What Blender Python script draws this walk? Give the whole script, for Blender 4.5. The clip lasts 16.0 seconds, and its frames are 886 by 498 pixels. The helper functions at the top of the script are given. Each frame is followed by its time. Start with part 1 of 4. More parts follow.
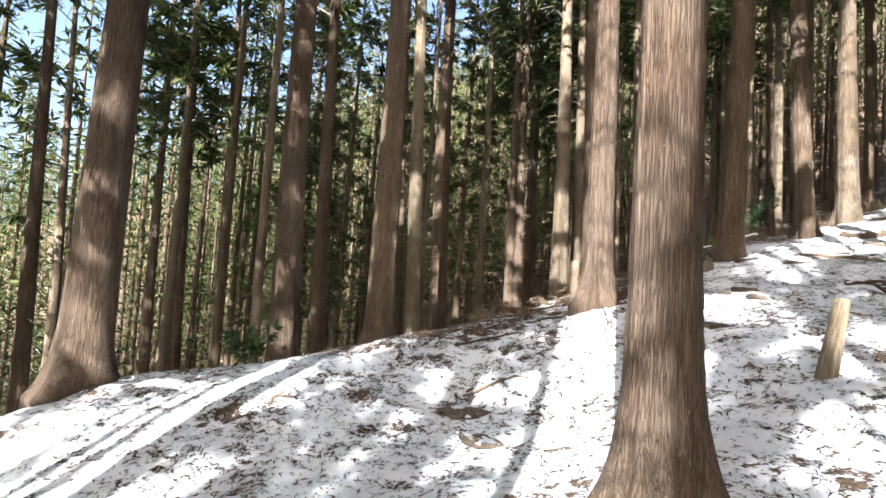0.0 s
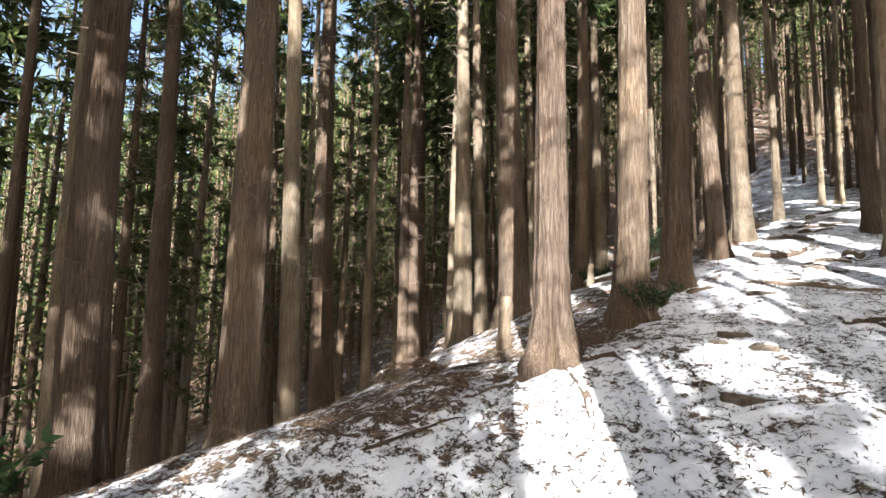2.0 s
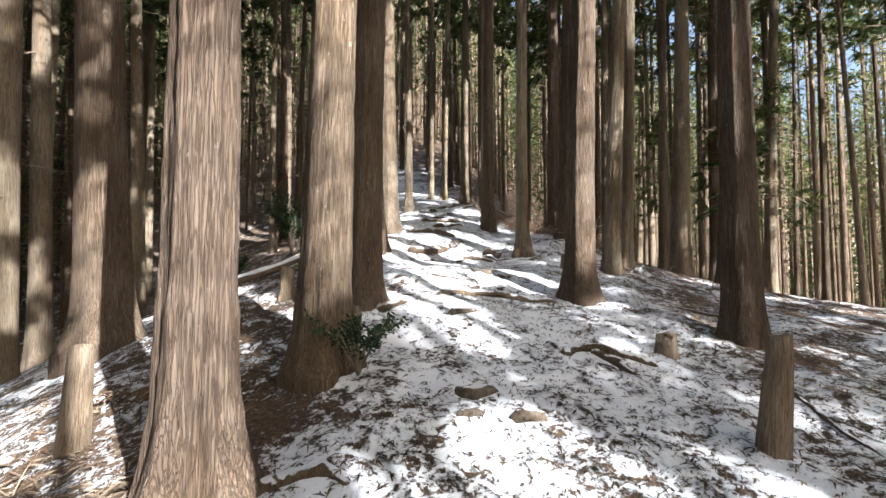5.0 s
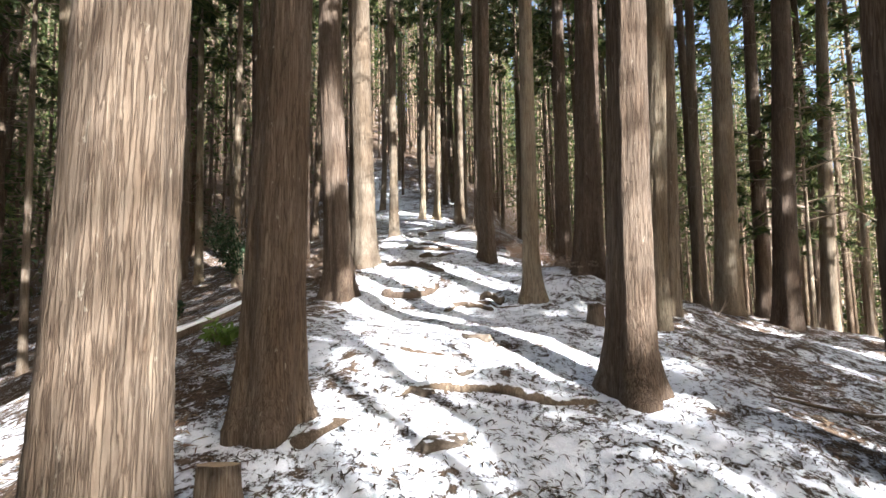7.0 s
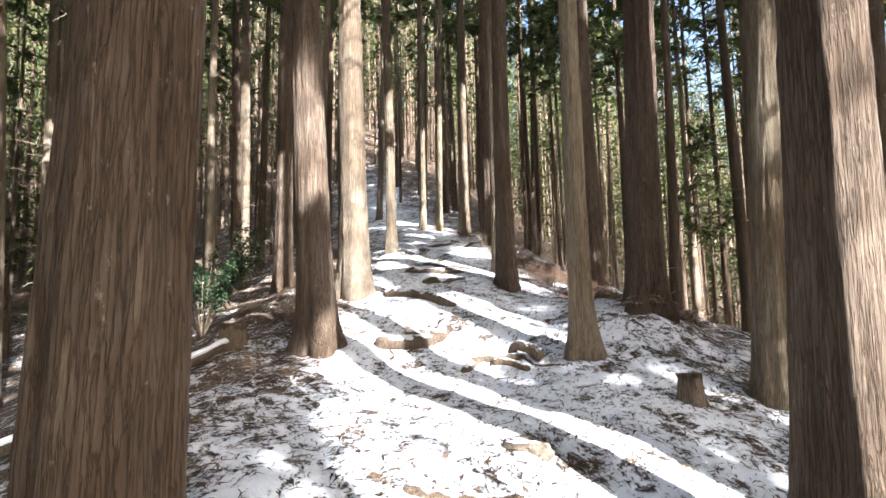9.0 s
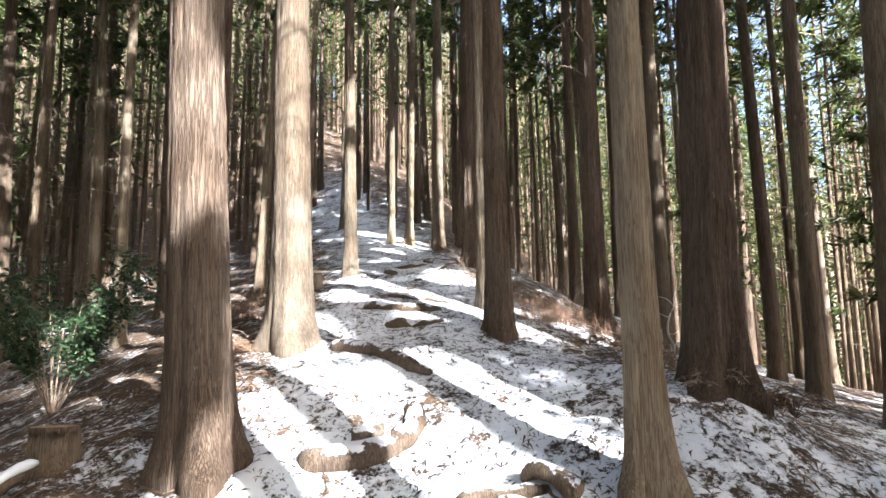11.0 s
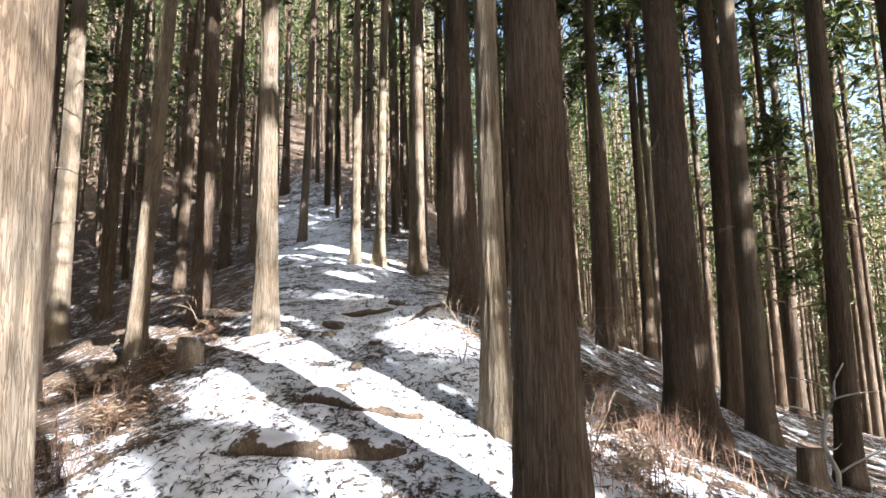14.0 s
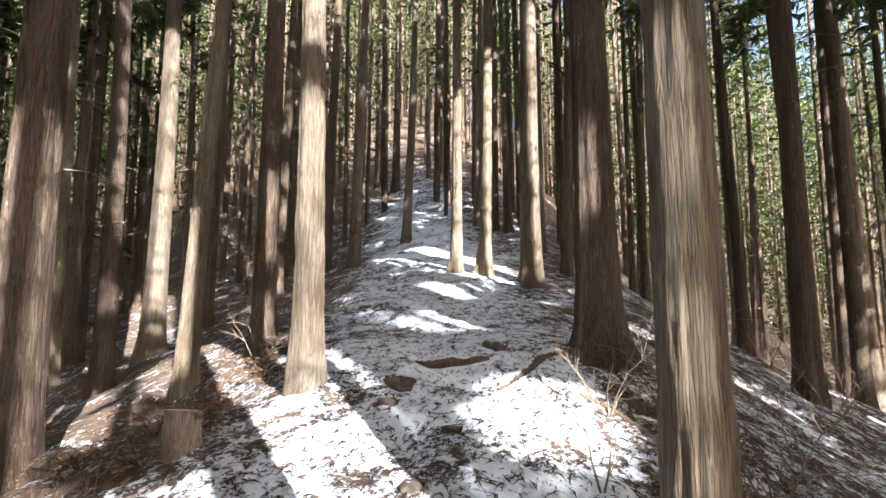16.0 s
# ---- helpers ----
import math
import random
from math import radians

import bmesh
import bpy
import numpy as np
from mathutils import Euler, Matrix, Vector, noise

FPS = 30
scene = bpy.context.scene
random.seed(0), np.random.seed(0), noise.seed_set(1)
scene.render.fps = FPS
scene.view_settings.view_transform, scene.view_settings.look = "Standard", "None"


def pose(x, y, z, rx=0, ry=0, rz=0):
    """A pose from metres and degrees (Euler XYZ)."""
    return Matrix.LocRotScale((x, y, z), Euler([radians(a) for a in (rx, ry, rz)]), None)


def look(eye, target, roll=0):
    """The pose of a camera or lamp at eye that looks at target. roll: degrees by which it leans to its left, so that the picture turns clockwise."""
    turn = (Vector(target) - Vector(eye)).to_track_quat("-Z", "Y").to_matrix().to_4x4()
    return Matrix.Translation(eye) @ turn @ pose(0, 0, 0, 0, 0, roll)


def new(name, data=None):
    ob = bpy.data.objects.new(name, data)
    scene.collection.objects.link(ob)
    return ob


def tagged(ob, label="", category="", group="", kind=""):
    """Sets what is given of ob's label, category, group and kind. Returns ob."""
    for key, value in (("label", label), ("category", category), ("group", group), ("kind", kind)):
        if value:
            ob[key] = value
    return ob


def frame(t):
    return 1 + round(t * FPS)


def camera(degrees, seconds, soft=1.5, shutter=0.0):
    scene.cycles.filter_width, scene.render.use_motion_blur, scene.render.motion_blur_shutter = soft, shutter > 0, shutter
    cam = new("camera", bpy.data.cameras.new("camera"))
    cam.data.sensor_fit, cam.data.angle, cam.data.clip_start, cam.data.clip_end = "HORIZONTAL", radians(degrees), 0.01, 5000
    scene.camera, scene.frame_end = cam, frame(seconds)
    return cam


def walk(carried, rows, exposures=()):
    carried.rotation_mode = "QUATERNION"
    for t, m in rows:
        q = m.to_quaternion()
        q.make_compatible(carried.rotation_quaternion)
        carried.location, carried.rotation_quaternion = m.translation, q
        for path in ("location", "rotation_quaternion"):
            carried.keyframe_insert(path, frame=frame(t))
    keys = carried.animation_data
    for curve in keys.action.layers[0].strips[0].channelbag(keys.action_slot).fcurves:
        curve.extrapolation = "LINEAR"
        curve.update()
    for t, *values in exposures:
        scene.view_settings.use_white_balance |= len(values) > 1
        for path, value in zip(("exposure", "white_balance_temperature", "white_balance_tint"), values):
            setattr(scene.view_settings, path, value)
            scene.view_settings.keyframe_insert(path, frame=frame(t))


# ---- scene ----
# The walk: seconds, place in metres, yaw, pitch and roll in degrees.
cam = camera(84.5, 16.0)
ROWS = [
    (0.0, 0.005, -0.056, 1.499, 40.32, 3.50, -3.61),
    (0.5, -0.456, 0.300, 1.599, 37.49, 4.11, -3.40),
    (1.0, -0.884, 0.643, 1.655, 33.93, 5.14, -3.15),
    (1.5, -1.222, 1.021, 1.735, 28.75, 5.89, -2.19),
    (2.0, -1.471, 1.395, 1.850, 26.15, 6.12, -1.28),
    (2.5, -1.744, 1.637, 1.922, 20.19, 5.95, -0.08),
    (3.0, -1.934, 2.009, 1.974, 13.70, 6.05, 0.57),
    (3.5, -2.095, 2.370, 2.021, 7.26, 6.08, 1.09),
    (4.0, -2.313, 2.796, 2.145, -7.22, 5.72, 0.87),
    (4.5, -2.332, 3.318, 2.182, -13.12, 4.70, 0.51),
    (5.0, -2.226, 3.708, 2.343, -16.91, 3.47, 0.07),
    (5.2, -2.172, 3.883, 2.462, -17.99, 3.55, 0.21),
    (7.3, -1.403, 5.846, 2.925, -16.85, 5.28, 0.95),
    (7.5, -1.405, 6.007, 2.999, -16.85, 5.22, 0.95),
    (8.0, -1.265, 6.409, 3.113, -16.53, 5.66, 1.00),
    (8.5, -1.227, 6.848, 3.209, -16.43, 5.89, 1.25),
    (8.7, -1.174, 7.014, 3.230, -16.70, 5.87, 1.27),
    (10.8, -0.654, 8.846, 3.752, -20.27, 6.47, 1.15),
    (11.0, -0.547, 9.049, 3.774, -20.74, 6.54, 0.89),
    (11.5, -0.329, 9.549, 3.901, -20.99, 6.76, 0.72),
    (12.0, -0.227, 10.116, 4.083, -22.05, 6.43, 0.39),
    (12.5, 0.007, 10.682, 4.192, -23.21, 6.70, 0.43),
    (13.0, 0.187, 11.234, 4.288, -23.64, 6.85, 1.00),
    (13.5, 0.493, 11.694, 4.374, -23.95, 6.85, 1.05),
    (14.0, 0.755, 12.143, 4.502, -22.35, 7.20, 1.14),
    (14.5, 1.029, 12.526, 4.613, -18.55, 7.27, 0.32),
    (15.0, 1.187, 12.937, 4.706, -13.38, 7.07, -0.20),
    (15.5, 1.398, 13.379, 4.822, -10.15, 7.02, -0.05),
    (16.0, 1.478, 13.870, 4.941, -8.44, 6.62, 0.03),
]
walk(cam, [(t, pose(x, y, z, 90 + pitch, roll, yaw)) for t, x, y, z, yaw, pitch, roll in ROWS],
     [(0.0, 2.65, 6200, 10), (1.0, 2.52, 6200, 10), (2.0, 2.6, 6200, 10), (5.0, 2.35, 6150, 10), (8.0, 2.92, 6050, 11), (11.5, 3.1, 5950, 11), (13.5, 3.05, 5950, 11), (15.0, 2.74, 6000, 12), (16.0, 2.95, 6000, 12)])

# ---- sky and sun ----
SUN_YAW, SUN_UP = 202.0, 33.0
world = bpy.data.worlds.new("sky")
scene.world = world
world.use_nodes = True
wn = world.node_tree.nodes
sky = wn.new("ShaderNodeTexSky")
sky.sky_type = "NISHITA"
sky.sun_disc = False
sky.sun_elevation = radians(SUN_UP)
sky.sun_rotation = radians(360 - SUN_YAW)
sky.air_density, sky.dust_density, sky.ozone_density = 1.0, 6.0, 1.0
wn["Background"].inputs["Strength"].default_value = 0.085
world.node_tree.links.new(sky.outputs[0], wn["Background"].inputs["Color"])

sun = new("sun", bpy.data.lights.new("sun", "SUN"))
sun.data.energy = 5.0
sun.data.angle = radians(0.53)
sun.data.color = (1.0, 0.98, 0.96)
to_sun = Vector((-math.sin(radians(SUN_YAW)) * math.cos(radians(SUN_UP)), math.cos(radians(SUN_YAW)) * math.cos(radians(SUN_UP)), math.sin(radians(SUN_UP))))
sun.matrix_world = look(to_sun * 60, (0, 0, 0))


# ---- materials ----
def material(name):
    m = bpy.data.materials.new(name)
    m.use_nodes = True
    return m, m.node_tree.nodes, m.node_tree.links


def node(nodes, kind, **values):
    n = nodes.new(kind)
    for key, value in values.items():
        n.inputs[key.replace("_", " ")].default_value = value
    return n


def ramp(nodes, *stops):
    n = nodes.new("ShaderNodeValToRGB")
    els = n.color_ramp.elements
    while len(els) < len(stops):
        els.new(0.5)
    for el, (at, c) in zip(els, stops):
        el.position = at
        el.color = (*c, 1) if len(c) == 3 else c
    return n


def mapped(nodes, links, scale, random_shift=True):
    """Object coordinates, stretched, and shifted by each object's own random number."""
    co = nodes.new("ShaderNodeTexCoord")
    mp = nodes.new("ShaderNodeMapping")
    mp.inputs["Scale"].default_value = scale
    links.new(co.outputs["Object"], mp.inputs["Vector"])
    if random_shift:
        info = nodes.new("ShaderNodeObjectInfo")
        mul = nodes.new("ShaderNodeMath")
        mul.operation = "MULTIPLY"
        mul.inputs[1].default_value = 40
        links.new(info.outputs["Random"], mul.inputs[0])
        links.new(mul.outputs[0], mp.inputs["Location"])
    return mp


def bark_material(name, dark, mid, light, streak=26.0, depth=0.9, fine=1.0):
    m, ns, ln = material(name)
    b = ns["Principled BSDF"]
    b.inputs["Roughness"].default_value = 0.9
    b.inputs["Specular IOR Level"].default_value = 0.15
    fibre = node(ns, "ShaderNodeTexNoise", Scale=1.0, Detail=8.0, Roughness=0.72, Distortion=0.3)
    ln.new(mapped(ns, ln, (streak * 1.7, streak * 1.7, 3.0 * fine)).outputs[0], fibre.inputs["Vector"])
    flake = node(ns, "ShaderNodeTexNoise", Scale=1.0, Detail=4.0, Roughness=0.6, Distortion=1.2)
    ln.new(mapped(ns, ln, (streak * 0.42, streak * 0.42, 2.4)).outputs[0], flake.inputs["Vector"])
    patch = node(ns, "ShaderNodeTexNoise", Scale=1.6, Detail=3.0)
    ln.new(mapped(ns, ln, (1, 1, 0.6)).outputs[0], patch.inputs["Vector"])
    col = ramp(ns, (0.08, dark), (0.5, mid), (0.95, light))
    ln.new(fibre.outputs["Fac"], col.inputs[0])
    tint = ramp(ns, (0.35, (0.72, 0.66, 0.60)), (0.55, (1.0, 1.0, 1.0)), (0.75, (1.12, 1.05, 0.92)))
    ln.new(patch.outputs["Fac"], tint.inputs[0])
    mul = ns.new("ShaderNodeMix")
    mul.data_type, mul.blend_type = "RGBA", "MULTIPLY"
    mul.inputs["Factor"].default_value = 1.0
    ln.new(col.outputs[0], mul.inputs["A"])
    ln.new(tint.outputs[0], mul.inputs["B"])
    flk = ramp(ns, (0.34, (0.84, 0.79, 0.75)), (0.5, (1.0, 1.0, 1.0)))
    ln.new(flake.outputs["Fac"], flk.inputs[0])
    mul2 = ns.new("ShaderNodeMix")
    mul2.data_type, mul2.blend_type = "RGBA", "MULTIPLY"
    mul2.inputs["Factor"].default_value = 0.8
    ln.new(mul.outputs["Result"], mul2.inputs["A"])
    ln.new(flk.outputs[0], mul2.inputs["B"])
    # long narrow plates of bark, split by thin fissures
    warp = node(ns, "ShaderNodeTexNoise", Scale=1.0, Detail=3.0, Roughness=0.6)
    grid = mapped(ns, ln, (streak * 2.3, streak * 2.3, 2.6 * fine))
    ln.new(grid.outputs[0], warp.inputs["Vector"])
    shifted = ns.new("ShaderNodeVectorMath")
    shifted.operation = "MULTIPLY_ADD"
    shifted.inputs[1].default_value = (2.0, 2.0, 2.2)
    ln.new(warp.outputs["Color"], shifted.inputs[0])
    ln.new(grid.outputs[0], shifted.inputs[2])
    edge = ns.new("ShaderNodeTexVoronoi")
    edge.feature = "DISTANCE_TO_EDGE"
    plate = ns.new("ShaderNodeTexVoronoi")
    for n in (edge, plate):
        n.inputs["Scale"].default_value = 1.0
        ln.new(shifted.outputs[0], n.inputs["Vector"])
    split = ramp(ns, (0.0, (0.40, 0.34, 0.30)), (0.06, (0.68, 0.63, 0.59)), (0.16, (1.0, 0.99, 0.98)))
    ln.new(edge.outputs["Distance"], split.inputs[0])
    shade = ramp(ns, (0.0, (0.80, 0.78, 0.76)), (0.5, (1.0, 0.99, 0.97)), (1.0, (1.18, 1.15, 1.09)))
    ln.new(plate.outputs["Color"], shade.inputs[0])
    thin = ns.new("ShaderNodeMix")
    thin.data_type, thin.blend_type = "RGBA", "MULTIPLY"
    thin.inputs["Factor"].default_value = 1.0
    ln.new(split.outputs[0], thin.inputs["A"])
    ln.new(shade.outputs[0], thin.inputs["B"])
    mulc = ns.new("ShaderNodeMix")
    mulc.data_type, mulc.blend_type = "RGBA", "MULTIPLY"
    mulc.inputs["Factor"].default_value = 0.8
    ln.new(mul2.outputs["Result"], mulc.inputs["A"])
    ln.new(thin.outputs["Result"], mulc.inputs["B"])
    # pale crusts of lichen and torn fibre
    crust = node(ns, "ShaderNodeTexNoise", Scale=1.0, Detail=5.0, Roughness=0.7)
    ln.new(mapped(ns, ln, (streak * 0.9, streak * 0.9, 9.0)).outputs[0], crust.inputs["Vector"])
    crusted = ramp(ns, (0.635, (0, 0, 0)), (0.70, (0.55, 0.55, 0.55)))
    ln.new(crust.outputs["Fac"], crusted.inputs[0])
    mull = ns.new("ShaderNodeMix")
    mull.data_type = "RGBA"
    ln.new(crusted.outputs[0], mull.inputs["Factor"])
    ln.new(mulc.outputs["Result"], mull.inputs["A"])
    mull.inputs["B"].default_value = (0.33, 0.30, 0.24, 1)
    mulc = mull
    # each stem its own tone
    info = ns.new("ShaderNodeObjectInfo")
    tone = ramp(ns, (0.0, (0.80, 0.76, 0.74)), (0.5, (1.0, 0.97, 0.93)), (1.0, (1.12, 1.10, 1.02)))
    ln.new(info.outputs["Random"], tone.inputs[0])
    mul3 = ns.new("ShaderNodeMix")
    mul3.data_type, mul3.blend_type = "RGBA", "MULTIPLY"
    mul3.inputs["Factor"].default_value = 1.0
    ln.new(mulc.outputs["Result"], mul3.inputs["A"])
    ln.new(tone.outputs[0], mul3.inputs["B"])
    ln.new(mul3.outputs["Result"], b.inputs["Base Color"])
    add = ns.new("ShaderNodeMath")
    add.operation = "MULTIPLY_ADD"
    add.inputs[1].default_value = 0.6
    ln.new(flake.outputs["Fac"], add.inputs[0])
    ln.new(fibre.outputs["Fac"], add.inputs[2])
    add2 = ns.new("ShaderNodeMath")
    add2.operation = "MULTIPLY_ADD"
    add2.inputs[1].default_value = 0.6
    ln.new(split.outputs[0], add2.inputs[0])
    ln.new(add.outputs[0], add2.inputs[2])
    bump = node(ns, "ShaderNodeBump", Strength=depth, Distance=0.02)
    ln.new(add2.outputs[0], bump.inputs["Height"])
    ln.new(bump.outputs[0], b.inputs["Normal"])
    return m


BARK = bark_material("cedar_bark", (0.074, 0.056, 0.044), (0.148, 0.117, 0.092), (0.245, 0.205, 0.166))
BARK_SMOOTH = bark_material("cypress_bark", (0.135, 0.112, 0.084), (0.215, 0.186, 0.144), (0.31, 0.275, 0.218), 30.0, 0.6)
SLIM_BARK = bark_material("slim_cedar_bark", (0.082, 0.062, 0.046), (0.15, 0.12, 0.09), (0.24, 0.202, 0.158), 3.0)
SLIM_SMOOTH = bark_material("slim_cypress_bark", (0.15, 0.124, 0.097), (0.24, 0.207, 0.168), (0.335, 0.298, 0.245), 3.4, 0.6)
DEAD_WOOD = bark_material("weathered_wood", (0.12, 0.10, 0.076), (0.31, 0.265, 0.21), (0.48, 0.43, 0.36), 40.0, 0.8, 0.6)
ROOT_WOOD = bark_material("trodden_wood", (0.07, 0.055, 0.042), (0.155, 0.124, 0.094), (0.28, 0.235, 0.185), 30.0, 0.7)


def lying_snow(m, level):
    """Lets old snow lie on the level parts of a material."""
    ns, ln = m.node_tree.nodes, m.node_tree.links
    b = ns["Principled BSDF"]
    under = b.inputs["Base Color"].links[0].from_socket
    geo = ns.new("ShaderNodeNewGeometry")
    xyz = ns.new("ShaderNodeSeparateXYZ")
    ln.new(geo.outputs["Normal"], xyz.inputs[0])
    n = node(ns, "ShaderNodeTexNoise", Scale=7.0, Detail=6.0, Roughness=0.65)
    ln.new(mapped(ns, ln, (1, 1, 1)).outputs[0], n.inputs["Vector"])
    add = ns.new("ShaderNodeMath")
    add.operation = "MULTIPLY_ADD"
    add.inputs[1].default_value = 0.4
    ln.new(xyz.outputs["Z"], add.inputs[0])
    ln.new(n.outputs["Fac"], add.inputs[2])
    lies = ramp(ns, (level, (0, 0, 0)), (level + 0.04, (1, 1, 1)))
    ln.new(add.outputs[0], lies.inputs[0])
    mix = ns.new("ShaderNodeMix")
    mix.data_type = "RGBA"
    ln.new(lies.outputs[0], mix.inputs["Factor"])
    ln.new(under, mix.inputs["A"])
    mix.inputs["B"].default_value = (0.8, 0.81, 0.84, 1)
    ln.new(mix.outputs["Result"], b.inputs["Base Color"])


lying_snow(ROOT_WOOD, 0.8)


def plain_material(name, a, c, scale=8.0, rough=0.85, bump=0.3):
    m, ns, ln = material(name)
    b = ns["Principled BSDF"]
    b.inputs["Roughness"].default_value = rough
    b.inputs["Specular IOR Level"].default_value = 0.2
    n = node(ns, "ShaderNodeTexNoise", Scale=scale, Detail=6.0, Roughness=0.65)
    ln.new(mapped(ns, ln, (1, 1, 1)).outputs[0], n.inputs["Vector"])
    r = ramp(ns, (0.32, a), (0.68, c))
    ln.new(n.outputs["Fac"], r.inputs[0])
    ln.new(r.outputs[0], b.inputs["Base Color"])
    bp = node(ns, "ShaderNodeBump", Strength=bump, Distance=0.02)
    ln.new(n.outputs["Fac"], bp.inputs["Height"])
    ln.new(bp.outputs[0], b.inputs["Normal"])
    return m


def leaf_material(name, stops, glow=0.35):
    """Leaves of slightly different greens, through which some light passes."""
    m, ns, ln = material(name)
    b = ns["Principled BSDF"]
    b.inputs["Roughness"].default_value = 0.6
    b.inputs["Specular IOR Level"].default_value = 0.3
    geo = ns.new("ShaderNodeNewGeometry")
    r = ramp(ns, *stops)
    ln.new(geo.outputs["Random Per Island"], r.inputs[0])
    ln.new(r.outputs[0], b.inputs["Base Color"])
    t = ns.new("ShaderNodeBsdfTranslucent")
    ln.new(r.outputs[0], t.inputs["Color"])
    mix = ns.new("ShaderNodeMixShader")
    mix.inputs[0].default_value = glow
    ln.new(b.outputs[0], mix.inputs[1])
    ln.new(t.outputs[0], mix.inputs[2])
    ln.new(mix.outputs[0], ns["Material Output"].inputs["Surface"])
    return m


# valley leaves, made paler and yellower: part of their sunlight is in the colour
VALLEY = leaf_material("sun_toned_leaves", ((0.0, (0.05, 0.06, 0.02)), (0.5, (0.12, 0.13, 0.05)), (1.0, (0.24, 0.21, 0.10))), 0.5)
NEEDLES = leaf_material("cedar_needles", ((0.0, (0.026, 0.042, 0.014)), (0.5, (0.062, 0.088, 0.026)), (0.85, (0.12, 0.145, 0.04)), (1.0, (0.19, 0.16, 0.07))), 0.5)
BROADLEAF = leaf_material("evergreen_leaves", ((0.0, (0.02, 0.045, 0.014)), (0.7, (0.05, 0.10, 0.03)), (1.0, (0.10, 0.17, 0.05))), 0.25)
DARKLEAF = leaf_material("dark_leaves", ((0.0, (0.012, 0.026, 0.01)), (0.7, (0.028, 0.055, 0.02)), (1.0, (0.06, 0.10, 0.035))), 0.15)
FRESH = leaf_material("fresh_green", ((0.0, (0.10, 0.17, 0.03)), (1.0, (0.20, 0.28, 0.06))), 0.4)
RUST = leaf_material("dry_fronds", ((0.0, (0.075, 0.042, 0.026)), (0.6, (0.17, 0.105, 0.062)), (1.0, (0.36, 0.27, 0.17))), 0.2)
STRAW = leaf_material("dry_stalks", ((0.0, (0.12, 0.085, 0.06)), (1.0, (0.34, 0.265, 0.185))), 0.15)
LITTER = leaf_material("fallen_sprigs", ((0.0, (0.022, 0.016, 0.011)), (0.6, (0.06, 0.042, 0.028)), (0.9, (0.13, 0.085, 0.05)), (1.0, (0.05, 0.06, 0.025))), 0.05)
PALE_WOOD = plain_material("bleached_wood", (0.34, 0.31, 0.27), (0.58, 0.55, 0.5), 9.0)
STALK = plain_material("dry_stalk", (0.13, 0.07, 0.045), (0.34, 0.22, 0.15), 10.0)
TWIG = plain_material("bare_twigs", (0.12, 0.085, 0.06), (0.30, 0.235, 0.17), 12.0)
SAWN = plain_material("sawn_wood", (0.26, 0.18, 0.105), (0.46, 0.35, 0.21), 14.0, 0.8, 0.2)
SNOW_CAP = plain_material("snow_cap", (0.78, 0.80, 0.83), (0.88, 0.89, 0.90), 10.0, 0.55, 0.25)


def stone_material():
    """Brown, earthy stone with snow left lying on its level parts."""
    m, ns, ln = material("earthy_stone")
    b = ns["Principled BSDF"]
    b.inputs["Roughness"].default_value = 0.92
    b.inputs["Specular IOR Level"].default_value = 0.15
    n = node(ns, "ShaderNodeTexNoise", Scale=16.0, Detail=8.0, Roughness=0.72)
    big = node(ns, "ShaderNodeTexNoise", Scale=6.0, Detail=4.0, Roughness=0.6)
    mp = mapped(ns, ln, (1, 1, 1))
    for k in (n, big):
        ln.new(mp.outputs[0], k.inputs["Vector"])
    r = ramp(ns, (0.32, (0.035, 0.027, 0.02)), (0.5, (0.105, 0.082, 0.06)), (0.7, (0.22, 0.18, 0.135)))
    ln.new(n.outputs["Fac"], r.inputs[0])
    geo = ns.new("ShaderNodeNewGeometry")
    xyz = ns.new("ShaderNodeSeparateXYZ")
    ln.new(geo.outputs["Normal"], xyz.inputs[0])
    add = ns.new("ShaderNodeMath")
    add.operation = "MULTIPLY_ADD"
    add.inputs[1].default_value = 0.55
    ln.new(xyz.outputs["Z"], add.inputs[0])
    ln.new(big.outputs["Fac"], add.inputs[2])
    lies = ramp(ns, (0.53, (0, 0, 0)), (0.58, (1, 1, 1)))
    shift = ns.new("ShaderNodeMath")
    shift.operation = "SUBTRACT"
    shift.inputs[1].default_value = 0.5
    ln.new(add.outputs[0], shift.inputs[0])
    ln.new(shift.outputs[0], lies.inputs[0])
    mix = ns.new("ShaderNodeMix")
    mix.data_type = "RGBA"
    ln.new(lies.outputs[0], mix.inputs["Factor"])
    ln.new(r.outputs[0], mix.inputs["A"])
    mix.inputs["B"].default_value = (0.8, 0.81, 0.84, 1)
    ln.new(mix.outputs["Result"], b.inputs["Base Color"])
    bp = node(ns, "ShaderNodeBump", Strength=0.9, Distance=0.02)
    ln.new(n.outputs["Fac"], bp.inputs["Height"])
    ln.new(bp.outputs[0], b.inputs["Normal"])
    return m


STONE = stone_material()


